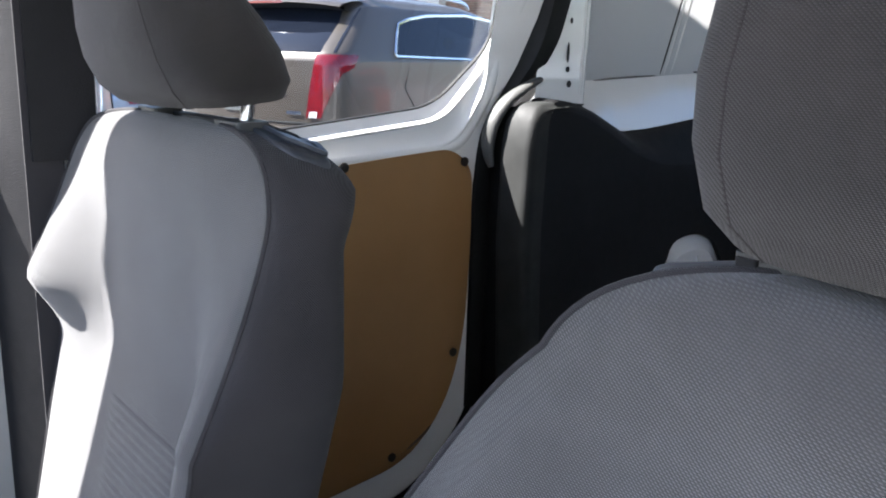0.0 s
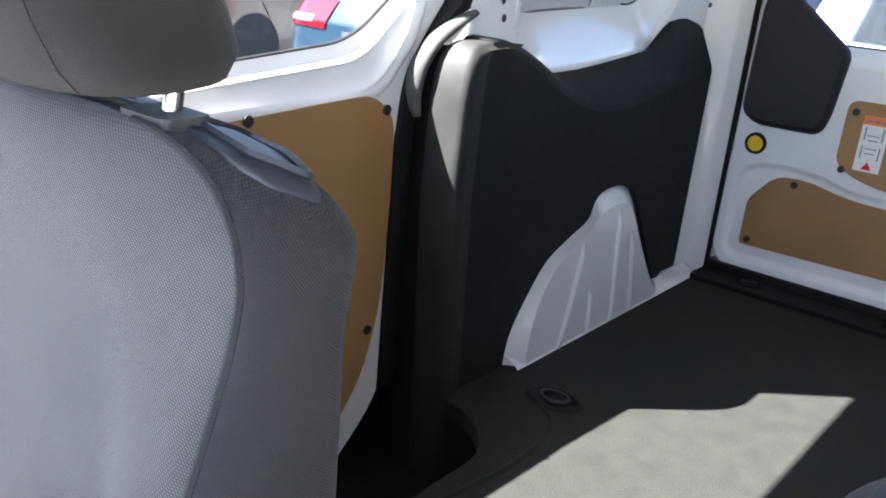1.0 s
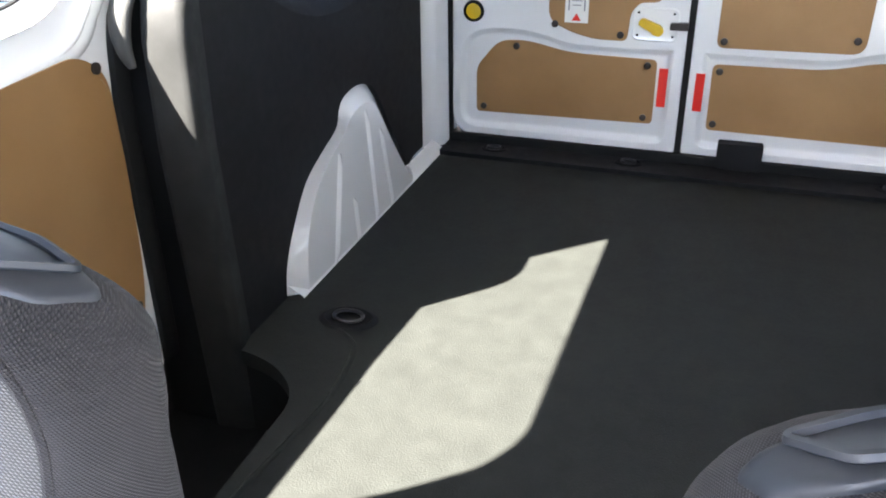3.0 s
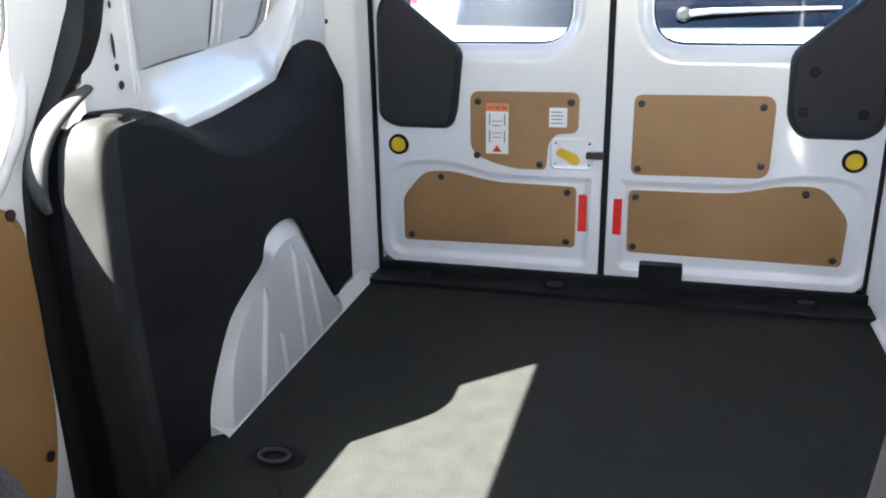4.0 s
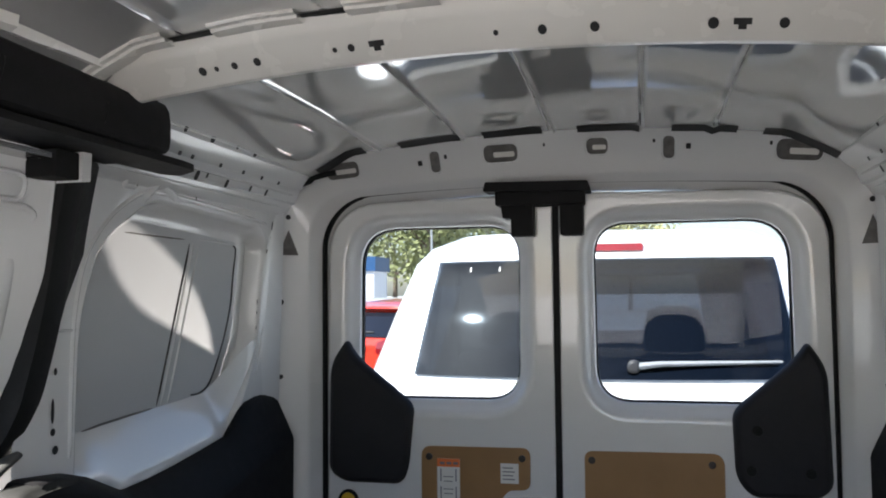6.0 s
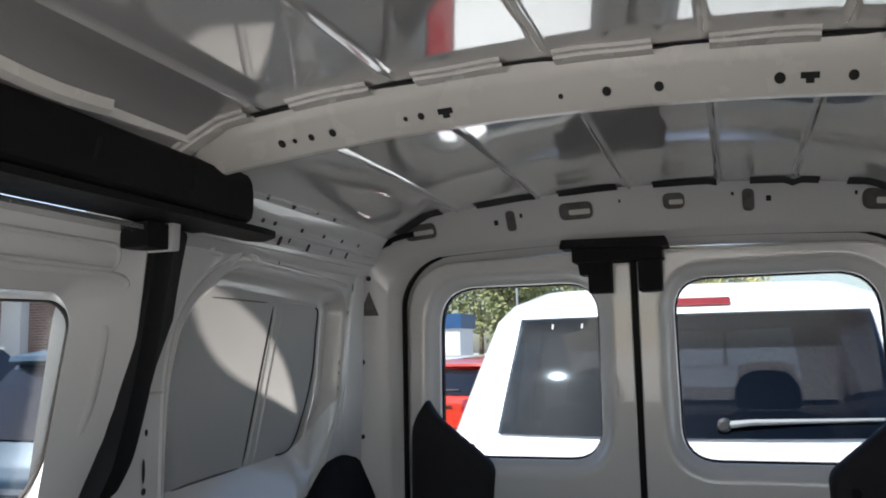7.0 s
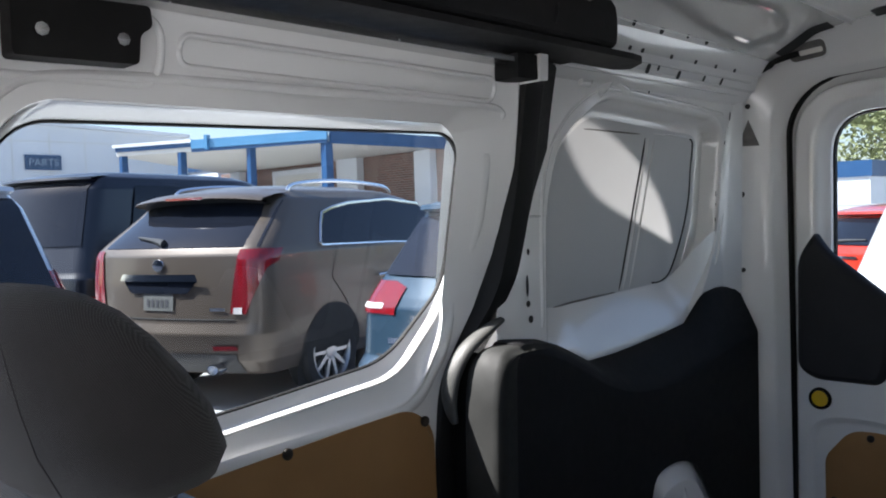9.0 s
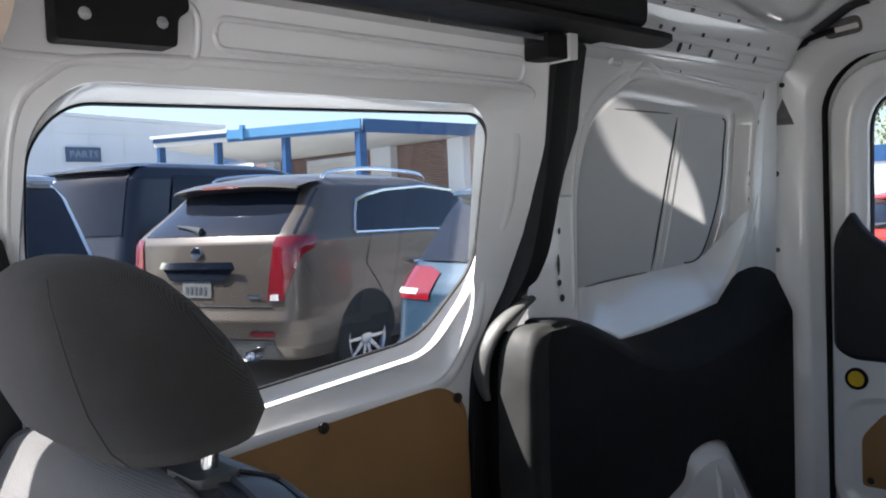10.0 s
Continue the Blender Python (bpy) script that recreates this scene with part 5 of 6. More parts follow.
def wheel(parent, s, x, y, r, spokes=10):
    t = part("tyre", loft([[(s * (x + dx), y + (r - dr) * math.cos(a), GROUND + r + (r - dr) * math.sin(a)) for a in [2 * math.pi * i / 32 for i in range(32)]] for dx, dr in
                           ((-0.2, 0.10), (-0.2, 0.01), (-0.02, 0.0), (0.005, 0.015), (0.012, 0.05), (0.005, 0.10), (-0.03, 0.11))]), TYRE, parent)
    rim = part("rim", loft([[(s * (x + dx), y + q * r * math.cos(a), GROUND + r + q * r * math.sin(a)) for a in [2 * math.pi * i / 32 for i in range(32)]] for dx, q in
                            ((0.004, 0.72), (0.008, 0.69), (-0.02, 0.66), (-0.10, 0.64))]), ALLOY, t)
    part("disc", sheet([(y + 0.62 * r * math.cos(a), GROUND + r + 0.62 * r * math.sin(a)) for a in [2 * math.pi * i / 24 for i in range(24)]], at_x(s * (x - 0.07))), DARKTRIM, t, normals=False)
    bm = bmesh.new()
    for i in range(spokes):
        a = 2 * math.pi * i / spokes
        c, d = Vector((0, math.cos(a), math.sin(a))), Vector((0, -math.sin(a), math.cos(a)))
        o = Vector((s * (x - 0.012), y, GROUND + r))
        loft([[o + c * q + d * h * e + Vector((s * f, 0, 0)) for e, f in ((-1, -0.03), (-1, 0), (1, 0), (1, -0.03))] for q, h in ((0.05, 0.022), (0.68 * r, 0.016))], bm=bm)
    loft([[(s * (x + dx), y + q * math.cos(a), GROUND + r + q * math.sin(a)) for a in [2 * math.pi * i / 16 for i in range(16)]] for dx, q in ((-0.03, 0.075), (-0.005, 0.07), (0.0, 0.03))], bm=bm, caps=True)
    part("spokes", bm, ALLOY, t)
    return t


def wheels(car, sh, ys, r):
    for s in (-1, 1):
        for y in ys:
            w = sh.at(GROUND + r * 1.1)[1]
            big, rows = r + 0.045, []
            for k in range(15):
                v = 0.12 + (r + big - 0.125) * math.sin(math.pi / 2 * k / 14)
                hw = big if v < r else math.sqrt(max(0.0, big ** 2 - (v - r) ** 2))
                rows.append([sh.side(s, y + hw * (q / 5 - 1), GROUND + v, 0.006) for q in range(11)])
            part("wheel_well", loft(rows, closed=False), TYRE, car, normals=False)
            wheel(car, s, w + 0.004, y, r)


G = GROUND


def bronze_suv():
    c = thing("bronze_suv", (0, 0, 0), "bronze sport utility car with tall red tail lamps and chrome trim", "car", "parked cars")
    paint = car_paint("bronze_paint", (0.108, 0.085, 0.066), 0.4, 0.36, 0.3)
    sh = Shape([(G + 0.30, 0.86, 0.16, 4.6, 0.15, 0.10), (G + 0.42, 0.92, 0.05, 4.75, 0.2, 0.10), (G + 0.62, 0.945, 0.0, 4.8, 0.22, 0.10), (G + 0.70, 0.95, 0.03, 4.8, 0.2, 0.10), (G + 1.00, 0.95, 0.05, 4.75, 0.2, 0.09),
                (G + 1.22, 0.94, 0.07, 4.6, 0.2, 0.09), (G + 1.28, 0.92, 0.10, 3.9, 0.2, 0.09), (G + 1.33, 0.895, 0.16, 3.7, 0.2, 0.10), (G + 1.48, 0.82, 0.40, 3.2, 0.18, 0.10), (G + 1.60, 0.74, 0.56, 2.9, 0.2, 0.08), (G + 1.66, 0.64, 0.64, 2.6, 0.25, 0.06), (G + 1.70, 0.42, 0.9, 2.3, 0.3, 0.03)])
    b = part("body", sh.body(), paint, c, "metallic bronze paint", sharp=60)
    part("rear_window", sh.rear_patch(-0.86, 0.86, G + 1.285, G + 1.585, 0.008, taper=0.13), DARKGLASS, c, "dark tinted glass")
    sp = part("spoiler", loft([[(x, sh.rear(x, G + 1.56)[1] + dy, G + z - 0.03 * abs(x / 0.7) ** 3) for x in [-0.70 + 1.40 * i / 14 for i in range(15)]] for dy, z in ((0.20, 1.675), (0.0, 1.655), (-0.13, 1.630), (-0.16, 1.612), (-0.13, 1.600), (0.02, 1.585))], closed=False), paint, c)
    part("spoiler_underside", loft([[(x, sh.rear(x, G + 1.56)[1] + dy, G + z - 0.03 * abs(x / 0.7) ** 3) for x in [-0.69 + 1.38 * i / 14 for i in range(15)]] for dy, z in ((-0.125, 1.597), (0.02, 1.580), (0.06, 1.565))], closed=False), DARKTRIM, sp)
    part("brake_lamp", loft([[(x, sh.rear(x, G + 1.56)[1] - 0.163, G + z) for x in [-0.2 + 0.4 * i / 6 for i in range(7)]] for z in (1.604, 1.620)], closed=False), LAMPRED, sp, "red high brake lamp")
    for s in (-1, 1):
        rows = []
        for k in range(11):
            z = G + 0.78 + 0.49 * k / 10
            y0 = sh.at(z)[2]
            wr = 0.07 - 0.06 * k / 10
            row = [sh.rear(s * (0.945 - 0.20 - wr + (wr + 0.03) * i / 4), z, 0.010) for i in range(5)]
            w, r, bow = sh.at(z)[1], sh.at(z)[4], sh.at(z)[5]
            row += [(s * (w - r + (r + 0.01) * math.sin(a)), y0 + bow + r - (r + 0.01) * math.cos(a), z) for a in [math.pi / 2 * (0.06 + (0.12 + 0.72 * (k / 10) ** 1.1) * i / 6) for i in range(7)]]
            row += [sh.side(s, y0 + bow + r + 0.06 * i / 2 * max(0.0, k / 10 - 0.75) / 0.25, z, 0.010) for i in range(1, 3)] if k > 7 else [row[-1], row[-1]]
            rows.append(row)
        lm = part("tail_lamp", loft(rows, closed=False), LAMPRED, c, "tall red tail lamp")
        part("reverse_lamp", loft([[(p[0], p[1] - 0.004, p[2]) for p in row[1:6]] for row in rows[0:2]], closed=False), LAMPWHITE, lm)
        glass = sh.side_patch(s, [(0.95, G + 1.27), (2.0, G + 1.25), (3.4, G + 1.20)], [(1.12, G + 1.49), (1.6, G + 1.56), (2.3, G + 1.59), (2.85, G + 1.55)], 0.006, m=18)
        part("side_window", glass, DARKGLASS, c, "dark tinted glass")
        part("chrome_trim", tube([sh.side(s, y, z, 0.010) for y, z in ((3.4, G + 1.20), (2.0, G + 1.25), (0.95, G + 1.265), (0.935, G + 1.285), (1.02, G + 1.40), (1.11, G + 1.49), (1.30, G + 1.53), (1.6, G + 1.565), (2.3, G + 1.595), (2.85, G + 1.56))], 0.014, 6), CHROME, c, "chrome window surround")
        part("roof_rail", tube(curve([(s * 0.63, 0.90, G + 1.645), (s * 0.64, 1.0, G + 1.70), (s * 0.64, 1.6, G + 1.735), (s * 0.62, 2.4, G + 1.71), (s * 0.60, 2.6, G + 1.66)]), 0.016, 8), CHROME, c, "silver roof rail")
        part("door_handle", tube([sh.side(s, 1.75, G + 0.96, 0.02), sh.side(s, 1.95, G + 0.965, 0.03), sh.side(s, 2.0, G + 0.965, 0.01)], 0.014, 8), CHROME, c, "chrome door handle")
        part("low_reflector", sh.rear_patch(s * 0.62 - 0.10, s * 0.62 + 0.10, G + 0.50, G + 0.535, 0.012, 2), LAMPRED, c)
        part("exhaust", loft([[(s * 0.55 + q * math.cos(a), 0.08 - dy, G + 0.36 + 0.7 * q * math.sin(a)) for a in [2 * math.pi * i / 16 for i in range(16)]] for q, dy in ((0.06, 0), (0.06, 0.06), (0.05, 0.06), (0.045, -0.05))], caps=True), CHROME, c)
        part("panel_gap", tube([sh.side(s, 1.15, G + 1.24, 0.001), sh.side(s, 1.05, G + 1.0, 0.001), sh.side(s, 1.25, G + 0.78, 0.001), sh.side(s, 1.42, G + 0.50, 0.001)], 0.005, 5), TYRE, c)
    part("garnish", sh.rear_patch(-0.42, 0.42, G + 1.030, G + 1.085, 0.040, 4, 0.03), CHROME, c, "chrome bar over the number plate")
    part("garnish_underside", sh.rear_patch(-0.30, 0.30, G + 0.935, G + 1.032, 0.020, 3, -0.10), DARKGLASS, c)
    pl = part("number_plate", sh.rear_patch(-0.16, 0.16, G + 0.80, G + 0.935, 0.010, 3), PLATE, c, "pale number plate")
    for k in range(5):
        part("plate_bar", sh.rear_patch(-0.12 + 0.05 * k, -0.09 + 0.05 * k, G + 0.83, G + 0.89, 0.014, 2), PLATEINK, pl)
    part("badge", loft([[(0.0 + q * 0.06 * math.cos(a), sh.rear(0, G + 1.15)[1] - d, G + 1.155 + q * 0.05 * math.sin(a)) for a in [2 * math.pi * i / 18 for i in range(18)]] for q, d in ((1, 0.006), (0.95, 0.018), (0.5, 0.022))], caps=True), CHROME, c, "chrome badge")
    part("model_badge", sh.rear_patch(0.50, 0.63, G + 0.80, G + 0.825, 0.010, 2), CHROME, c)
    part("tailgate_gap", tube([sh.rear(x, G + 0.735, 0.001) for x in [-0.7 + 1.4 * i / 12 for i in range(13)]], 0.006, 5), TYRE, c)
    part("wiper", tube([sh.rear(0.0, G + 1.315, 0.02), sh.rear(-0.14, G + 1.34, 0.03), sh.rear(-0.36, G + 1.36, 0.03)], [0.03, 0.016, 0.008], 8), DARKTRIM, c)
    part("lower_bumper", sh.rear_patch(-0.70, 0.70, G + 0.31, G + 0.47, 0.008, 5), DARKTRIM, c, "dark lower bumper")
    wheels(c, sh, (1.06, 3.86), 0.37)
    # the cabin stands a fifth taller over the belt line
    for ob in [o for o in bpy.data.objects if o.type == "MESH" and o.parent in (c, sp)]:
        for v in ob.data.vertices:
            if v.co.z > G + 1.28:
                v.co.z = G + 1.28 + (v.co.z - G - 1.28) * 1.2
    return c


def hatch(name, label, paint, k=1.0, lamp_hi=1.12, lamp_lo=0.90, roof=1.58, w=0.88, length=4.4, win_lo=1.06):
    c = thing(name, (0, 0, 0), label, "car", "parked cars")
    t = roof
    sh = Shape([(G + 0.28, w - 0.07, 0.12, length - 0.2, 0.12, 0.08), (G + 0.42, w - 0.01, 0.0, length, 0.18, 0.09), (G + 0.66, w, 0.0, length, 0.2, 0.09), (G + 0.72, w, 0.06, length, 0.2, 0.09), (G + 0.98, w - 0.01, 0.08, length - 0.15, 0.2, 0.09),
                (G + 1.04, w - 0.03, 0.11, length - 0.9, 0.2, 0.09), (G + t - 0.20, w - 0.15, 0.36, length - 1.6, 0.18, 0.10), (G + t - 0.08, w - 0.22, 0.46, length - 1.9, 0.2, 0.08), (G + t - 0.03, w - 0.32, 0.60, length - 2.1, 0.24, 0.05), (G + t, w - 0.5, 0.9, length - 2.3, 0.3, 0.03)])
    part("body", sh.body(), paint, c, sharp=60)
    part("rear_window", sh.rear_patch(-w + 0.16, w - 0.16, G + win_lo, G + t - 0.14, 0.016, taper=0.09), DARKGLASS, c, "dark tinted glass")
    part("spoiler", loft([[(x, sh.rear(x, G + t - 0.1)[1] + dy, G + z) for x in [-w + 0.24 + 2 * (w - 0.24) * i / 10 for i in range(11)]] for dy, z in ((0.15, t - 0.045), (-0.09, t - 0.075), (-0.10, t - 0.10), (0.02, t - 0.125))], closed=False), paint, c)
    for s in (-1, 1):
        rows = []
        for q in range(7):
            z = G + lamp_lo + (lamp_hi - lamp_lo) * q / 6
            y0, W, r, bow = sh.at(z)[2], sh.at(z)[1], sh.at(z)[4], sh.at(z)[5]
            row = [sh.rear(s * (W - r - (0.14 if z < G + win_lo - 0.03 else 0.03) * (1 - i / 4)), z, 0.010) for i in range(5)]
            row += [(s * (W - r + (r + 0.01) * math.sin(a)), y0 + bow + r - (r + 0.01) * math.cos(a), z) for a in [math.pi / 2 * (i / 6) for i in range(1, 7)]]
            row += [sh.side(s, y0 + bow + r + 0.12 * i / 2 * q / 6, z, 0.010) for i in range(1, 3)]
            rows.append(row)
        lm = part("tail_lamp", loft(rows, closed=False), LAMPRED, c, "red and clear tail lamp")
        part("reverse_lamp", loft([[(p[0], p[1] - 0.005, p[2]) for p in row[3:8]] for row in rows[1:3]], closed=False), LAMPWHITE, lm)
        part("side_window", sh.side_patch(s, [(0.75, G + 1.05), (length - 1.1, G + 1.04)], [(1.0, G + t - 0.16), (length - 1.9, G + t - 0.16)], 0.018), DARKGLASS, c, "dark tinted glass")
        part("low_reflector", sh.rear_patch(s * (w - 0.26) - 0.08, s * (w - 0.26) + 0.08, G + 0.50, G + 0.53, 0.012, 2), LAMPRED, c)
    pl = part("number_plate", sh.rear_patch(-0.16, 0.16, G + 0.76, G + 0.89, 0.010, 3), PLATE, c, "pale number plate")
    for q in range(5):
        part("plate_bar", sh.rear_patch(-0.12 + 0.05 * q, -0.09 + 0.05 * q, G + 0.80, G + 0.86, 0.014, 2), PLATEINK, pl)
    part("chrome_strip", sh.rear_patch(-0.40, 0.40, G + 0.93, G + 0.955, 0.014, 2), CHROME, c)
    part("wiper", tube([sh.rear(0.0, G + 1.08, 0.02), sh.rear(0.12, G + 1.10, 0.03), sh.rear(0.40, G + 1.11, 0.03)], [0.03, 0.016, 0.008], 8), DARKTRIM, c)
    part("model_badge", sh.rear_patch(-w + 0.30, -w + 0.50, G + 0.80, G + 0.83, 0.010, 2), CHROME, c)
    part("sticker", sh.rear_patch(-w + 0.32, -w + 0.43, G + 0.69, G + 0.745, 0.012, 2), PLATE, c)
    part("tailgate_gap", tube([sh.rear(x, G + 0.73, 0.001) for x in [-w + 0.2 + 2 * (w - 0.2) * i / 12 for i in range(13)]], 0.006, 5), TYRE, c)
    part("lower_bumper", sh.rear_patch(-w + 0.2, w - 0.2, G + 0.29, G + 0.45, 0.008, 4), DARKTRIM, c, "dark lower bumper")
    wheels(c, sh, (0.85, length - 0.9), 0.33)
    return c


def white_minivan():
    c = thing("white_minivan", (0, 0, 0), "white minivan with dark rear glass, wiper and red brake lamp", "car", "parked cars")
    paint = car_paint("white_car_paint", (0.78, 0.78, 0.77), 0.0)
    sh = Shape([(G + 0.28, 0.86, 0.0, 4.8, 0.12, 0.09), (G + 0.42, 0.92, -0.12, 4.9, 0.16, 0.10), (G + 0.62, 0.94, -0.13, 4.9, 0.18, 0.10), (G + 0.70, 0.94, -0.07, 4.9, 0.18, 0.10), (G + 1.12, 0.925, -0.03, 4.7, 0.18, 0.10),
                (G + 1.18, 0.91, -0.02, 3.9, 0.17, 0.112), (G + 1.40, 0.84, 0.085, 3.6, 0.165, 0.096), (G + 1.62, 0.77, 0.21, 3.3, 0.16, 0.080), (G + 1.69, 0.72, 0.27, 3.0, 0.18, 0.09), (G + 1.745, 0.62, 0.40, 2.8, 0.24, 0.06), (G + 1.77, 0.40, 0.7, 2.5, 0.3, 0.03)])
    bm = sh.body()
    hollow = [f for f in bm.faces if G + 1.20 < f.calc_center_median().z < G + 1.61 and (abs(f.calc_center_median().x) < 0.66 - 0.1 * (f.calc_center_median().z - G - 1.2) / 0.43) and (f.calc_center_median().y < 0.5 or (f.calc_center_median().y > 2.9 and -0.15 < f.calc_center_median().x < 0.45))]
    bmesh.ops.delete(bm, geom=hollow, context="FACES")
    part("body", bm, paint, c, "white paint", sharp=60)
    for x in (-0.30, 0.31):
        part("headrest", loft(soft_rings([((x, 1.05 + dy, G + z), hw, hd, 0.0) for z, hw, hd, dy in ((1.17, 0.10, 0.04, 0), (1.20, 0.13, 0.06, 0), (1.34, 0.135, 0.06, 0.02), (1.41, 0.12, 0.05, 0.03), (1.43, 0.06, 0.03, 0.03))], 20, 3), caps=True), DARKTRIM, c, "dark rear headrest")
    part("rear_bench", block(-0.72, 0.95, G + 0.5, 0.72, 1.15, G + 1.22), DARKTRIM, c, "dark rear bench", bevel=0.05)
    part("cabin_lining", loft([[(x, y, G + z) for y in (0.45, 1.6, 3.2)] for x, z in ((-0.74, 1.62), (-0.6, 1.66), (0.6, 1.66), (0.74, 1.62))], closed=False), DARKTRIM, c)
    part("cabin_trim", loft([[(x, y, G + z) for y in (0.40, 1.6, 3.2)] for x, z in ((-0.80, 1.16), (-0.66, 1.60))], closed=False), DARKTRIM, c)
    part("cabin_trim", loft([[(x, y, G + z) for y in (0.40, 1.6, 3.2)] for x, z in ((0.80, 1.16), (0.66, 1.60))], closed=False), DARKTRIM, c)
    part("load_floor", loft([[(x, y, G + 1.05) for y in (0.2, 0.6, 0.96)] for x in (-0.8, 0.0, 0.8)], closed=False), DARKTRIM, c)
    gl = sh.rear_patch(-0.69, 0.70, G + 1.19, G + 1.625, 0.012, 14, taper=0.055)
    part("rear_window", gl, TINT, c, "dark tinted rear glass")
    part("brake_lamp", sh.rear_patch(-0.17, 0.17, G + 1.655, G + 1.685, 0.010, 2), LAMPRED, c, "red high brake lamp")
    for s in (-1, 1):
        part("tail_lamp", loft([[(p[0] + s * 0.004, p[1] - 0.006, p[2]) for p in [sh.rear(s * (0.78 + 0.13 * i / 4), G + z) for i in range(5)]] for z in (0.75, 0.9, 1.05, 1.15)], closed=False), LAMPRED, c, "red tail lamp")
        part("side_window", sh.side_patch(s, [(0.45, G + 1.2), (3.6, G + 1.18)], [(0.6, G + 1.58), (3.0, G + 1.58)], 0.006), DARKGLASS, c, "dark tinted glass")
    w = part("wiper", tube([sh.rear(0.13, G + 1.235, 0.03), sh.rear(0.22, G + 1.245, 0.04), sh.rear(0.63, G + 1.25, 0.035)], [0.013, 0.010, 0.005], 8), WIPER, c, "grey rear wiper")
    part("pivot", loft([[(0.13 + q * math.cos(a), sh.rear(0.13, G + 1.235)[1] - d, G + 1.235 + q * math.sin(a)) for a in [2 * math.pi * i / 16 for i in range(16)]] for q, d in ((0.024, 0.01), (0.024, 0.035), (0.014, 0.045))], caps=True), DARKTRIM, w)
    for x in (-0.50, -0.38):
        part("defroster_tab", sh.rear_patch(x, x + 0.007, G + 1.580, G + 1.60, 0.015, 2), PLATE, c)
    part("number_plate", sh.rear_patch(-0.16, 0.16, G + 0.82, G + 0.97, 0.010, 3), PLATE, c, "pale number plate")
    part("lower_bumper", sh.rear_patch(-0.74, 0.74, G + 0.29, G + 0.44, 0.008, 4), DARKTRIM, c, "dark lower bumper")
    wheels(c, sh, (0.95, 3.9), 0.35)
    return c


suv = bronze_suv()
suv.matrix_basis = pose(-6.0, 3.18, 0, 0, 0, 17)
BLUE = car_paint("blue_grey_paint", (0.016, 0.042, 0.068), 0.3, 0.32, 0.4)
hatch("blue_hatchback", "blue-grey hatchback with red and clear tail lamps", BLUE, roof=1.60, lamp_lo=0.95, lamp_hi=1.12, win_lo=1.15).matrix_basis = pose(-2.5, 3.0, 0, 0, 0, 8)
NAVY = car_paint("navy_paint", (0.006, 0.007, 0.013), 0.0, 0.3, 0.3)
hatch("dark_minivan", "dark navy minivan behind the bronze car", NAVY, roof=2.08, win_lo=1.30, w=0.97, length=5.0, lamp_lo=0.62, lamp_hi=0.80).matrix_basis = pose(-8.9, 3.0, 0, 0, 0, 17)
SILVER = car_paint("silver_paint", (0.42, 0.45, 0.50), 0.5)
hatch("silver_car", "silver-blue car with tinted rear glass", SILVER, roof=1.80, w=0.94, lamp_lo=0.95, lamp_hi=1.22).matrix_basis = pose(-4.55, 1.32, 0, 0, 0, 100)
white_minivan().matrix_basis = pose(0.03, 3.20, 0, 0, 0, 0)
REDCAR = car_paint("red_paint", (0.52, 0.035, 0.015), 0.1)
hatch("red_hatchback", "bright red hatchback in the sun", REDCAR, roof=1.45).matrix_basis = pose(-2.95, 8.6, 0, 0, 0, -35)
WHITEC = car_paint("white_sedan_paint", (0.75, 0.75, 0.74), 0.0)
hatch("white_hatchback", "white hatchback parked far behind", WHITEC, roof=1.45).matrix_basis = pose(-5.2, 13.5, 0, 0, 0, -35)

# added spot lamp in place of sun thrown back by the white minivan's tailgate
patch_spot = bpy.data.lights.new("tailgate_sun_reflection", "SPOT")
patch_spot.energy, patch_spot.spot_size, patch_spot.spot_blend, patch_spot.shadow_soft_size, patch_spot.color = 27, radians(15.0), 0.03, 0.012, (1.0, 0.97, 0.90)
new("tailgate_sun_reflection", patch_spot).matrix_world = look((0.428, 2.96, 0.368), (-0.757, 1.55, 0.755))

# ---- buildings ----
BWALL = material("white_siding", (0.66, 0.68, 0.70), 0.6, vary=0.08, scale=0.6)
CBLUE = material("blue_paint", (0.012, 0.066, 0.17), 0.4, vary=0.15, scale=3)
LBLUE = material("light_blue_paint", (0.075, 0.24, 0.42), 0.4, vary=0.15, scale=3)
SIGNINK = material("sign_lettering", (0.30, 0.36, 0.42), 0.5)
SIGN = material("sign_blue", (0.035, 0.08, 0.16), 0.4)
SOFFIT = material("soffit", (0.62, 0.60, 0.55), 0.6, vary=0.1, scale=1)


def brick_material():
    m = material("brick_wall", (0.27, 0.12, 0.085), 0.85)
    n, l = m.node_tree.nodes, m.node_tree.links
    br, co, mp = n.new("ShaderNodeTexBrick"), n.new("ShaderNodeTexCoord"), n.new("ShaderNodeMapping")
    mp.inputs["Rotation"].default_value = (radians(90), 0, 0)
    br.inputs["Color1"].default_value, br.inputs["Color2"].default_value, br.inputs["Mortar"].default_value = (0.22, 0.105, 0.08, 1), (0.12, 0.065, 0.052, 1), (0.30, 0.27, 0.24, 1)
    br.inputs["Scale"].default_value, br.inputs["Brick Width"].default_value, br.inputs["Row Height"].default_value = 1.0, 0.22, 0.075
    br.inputs["Mortar Size"].default_value = 0.01
    l.new(co.outputs["Object"], mp.inputs[0])
    l.new(mp.outputs[0], br.inputs["Vector"])
    l.new(br.outputs["Color"], n["Principled BSDF"].inputs["Base Color"])
    return m


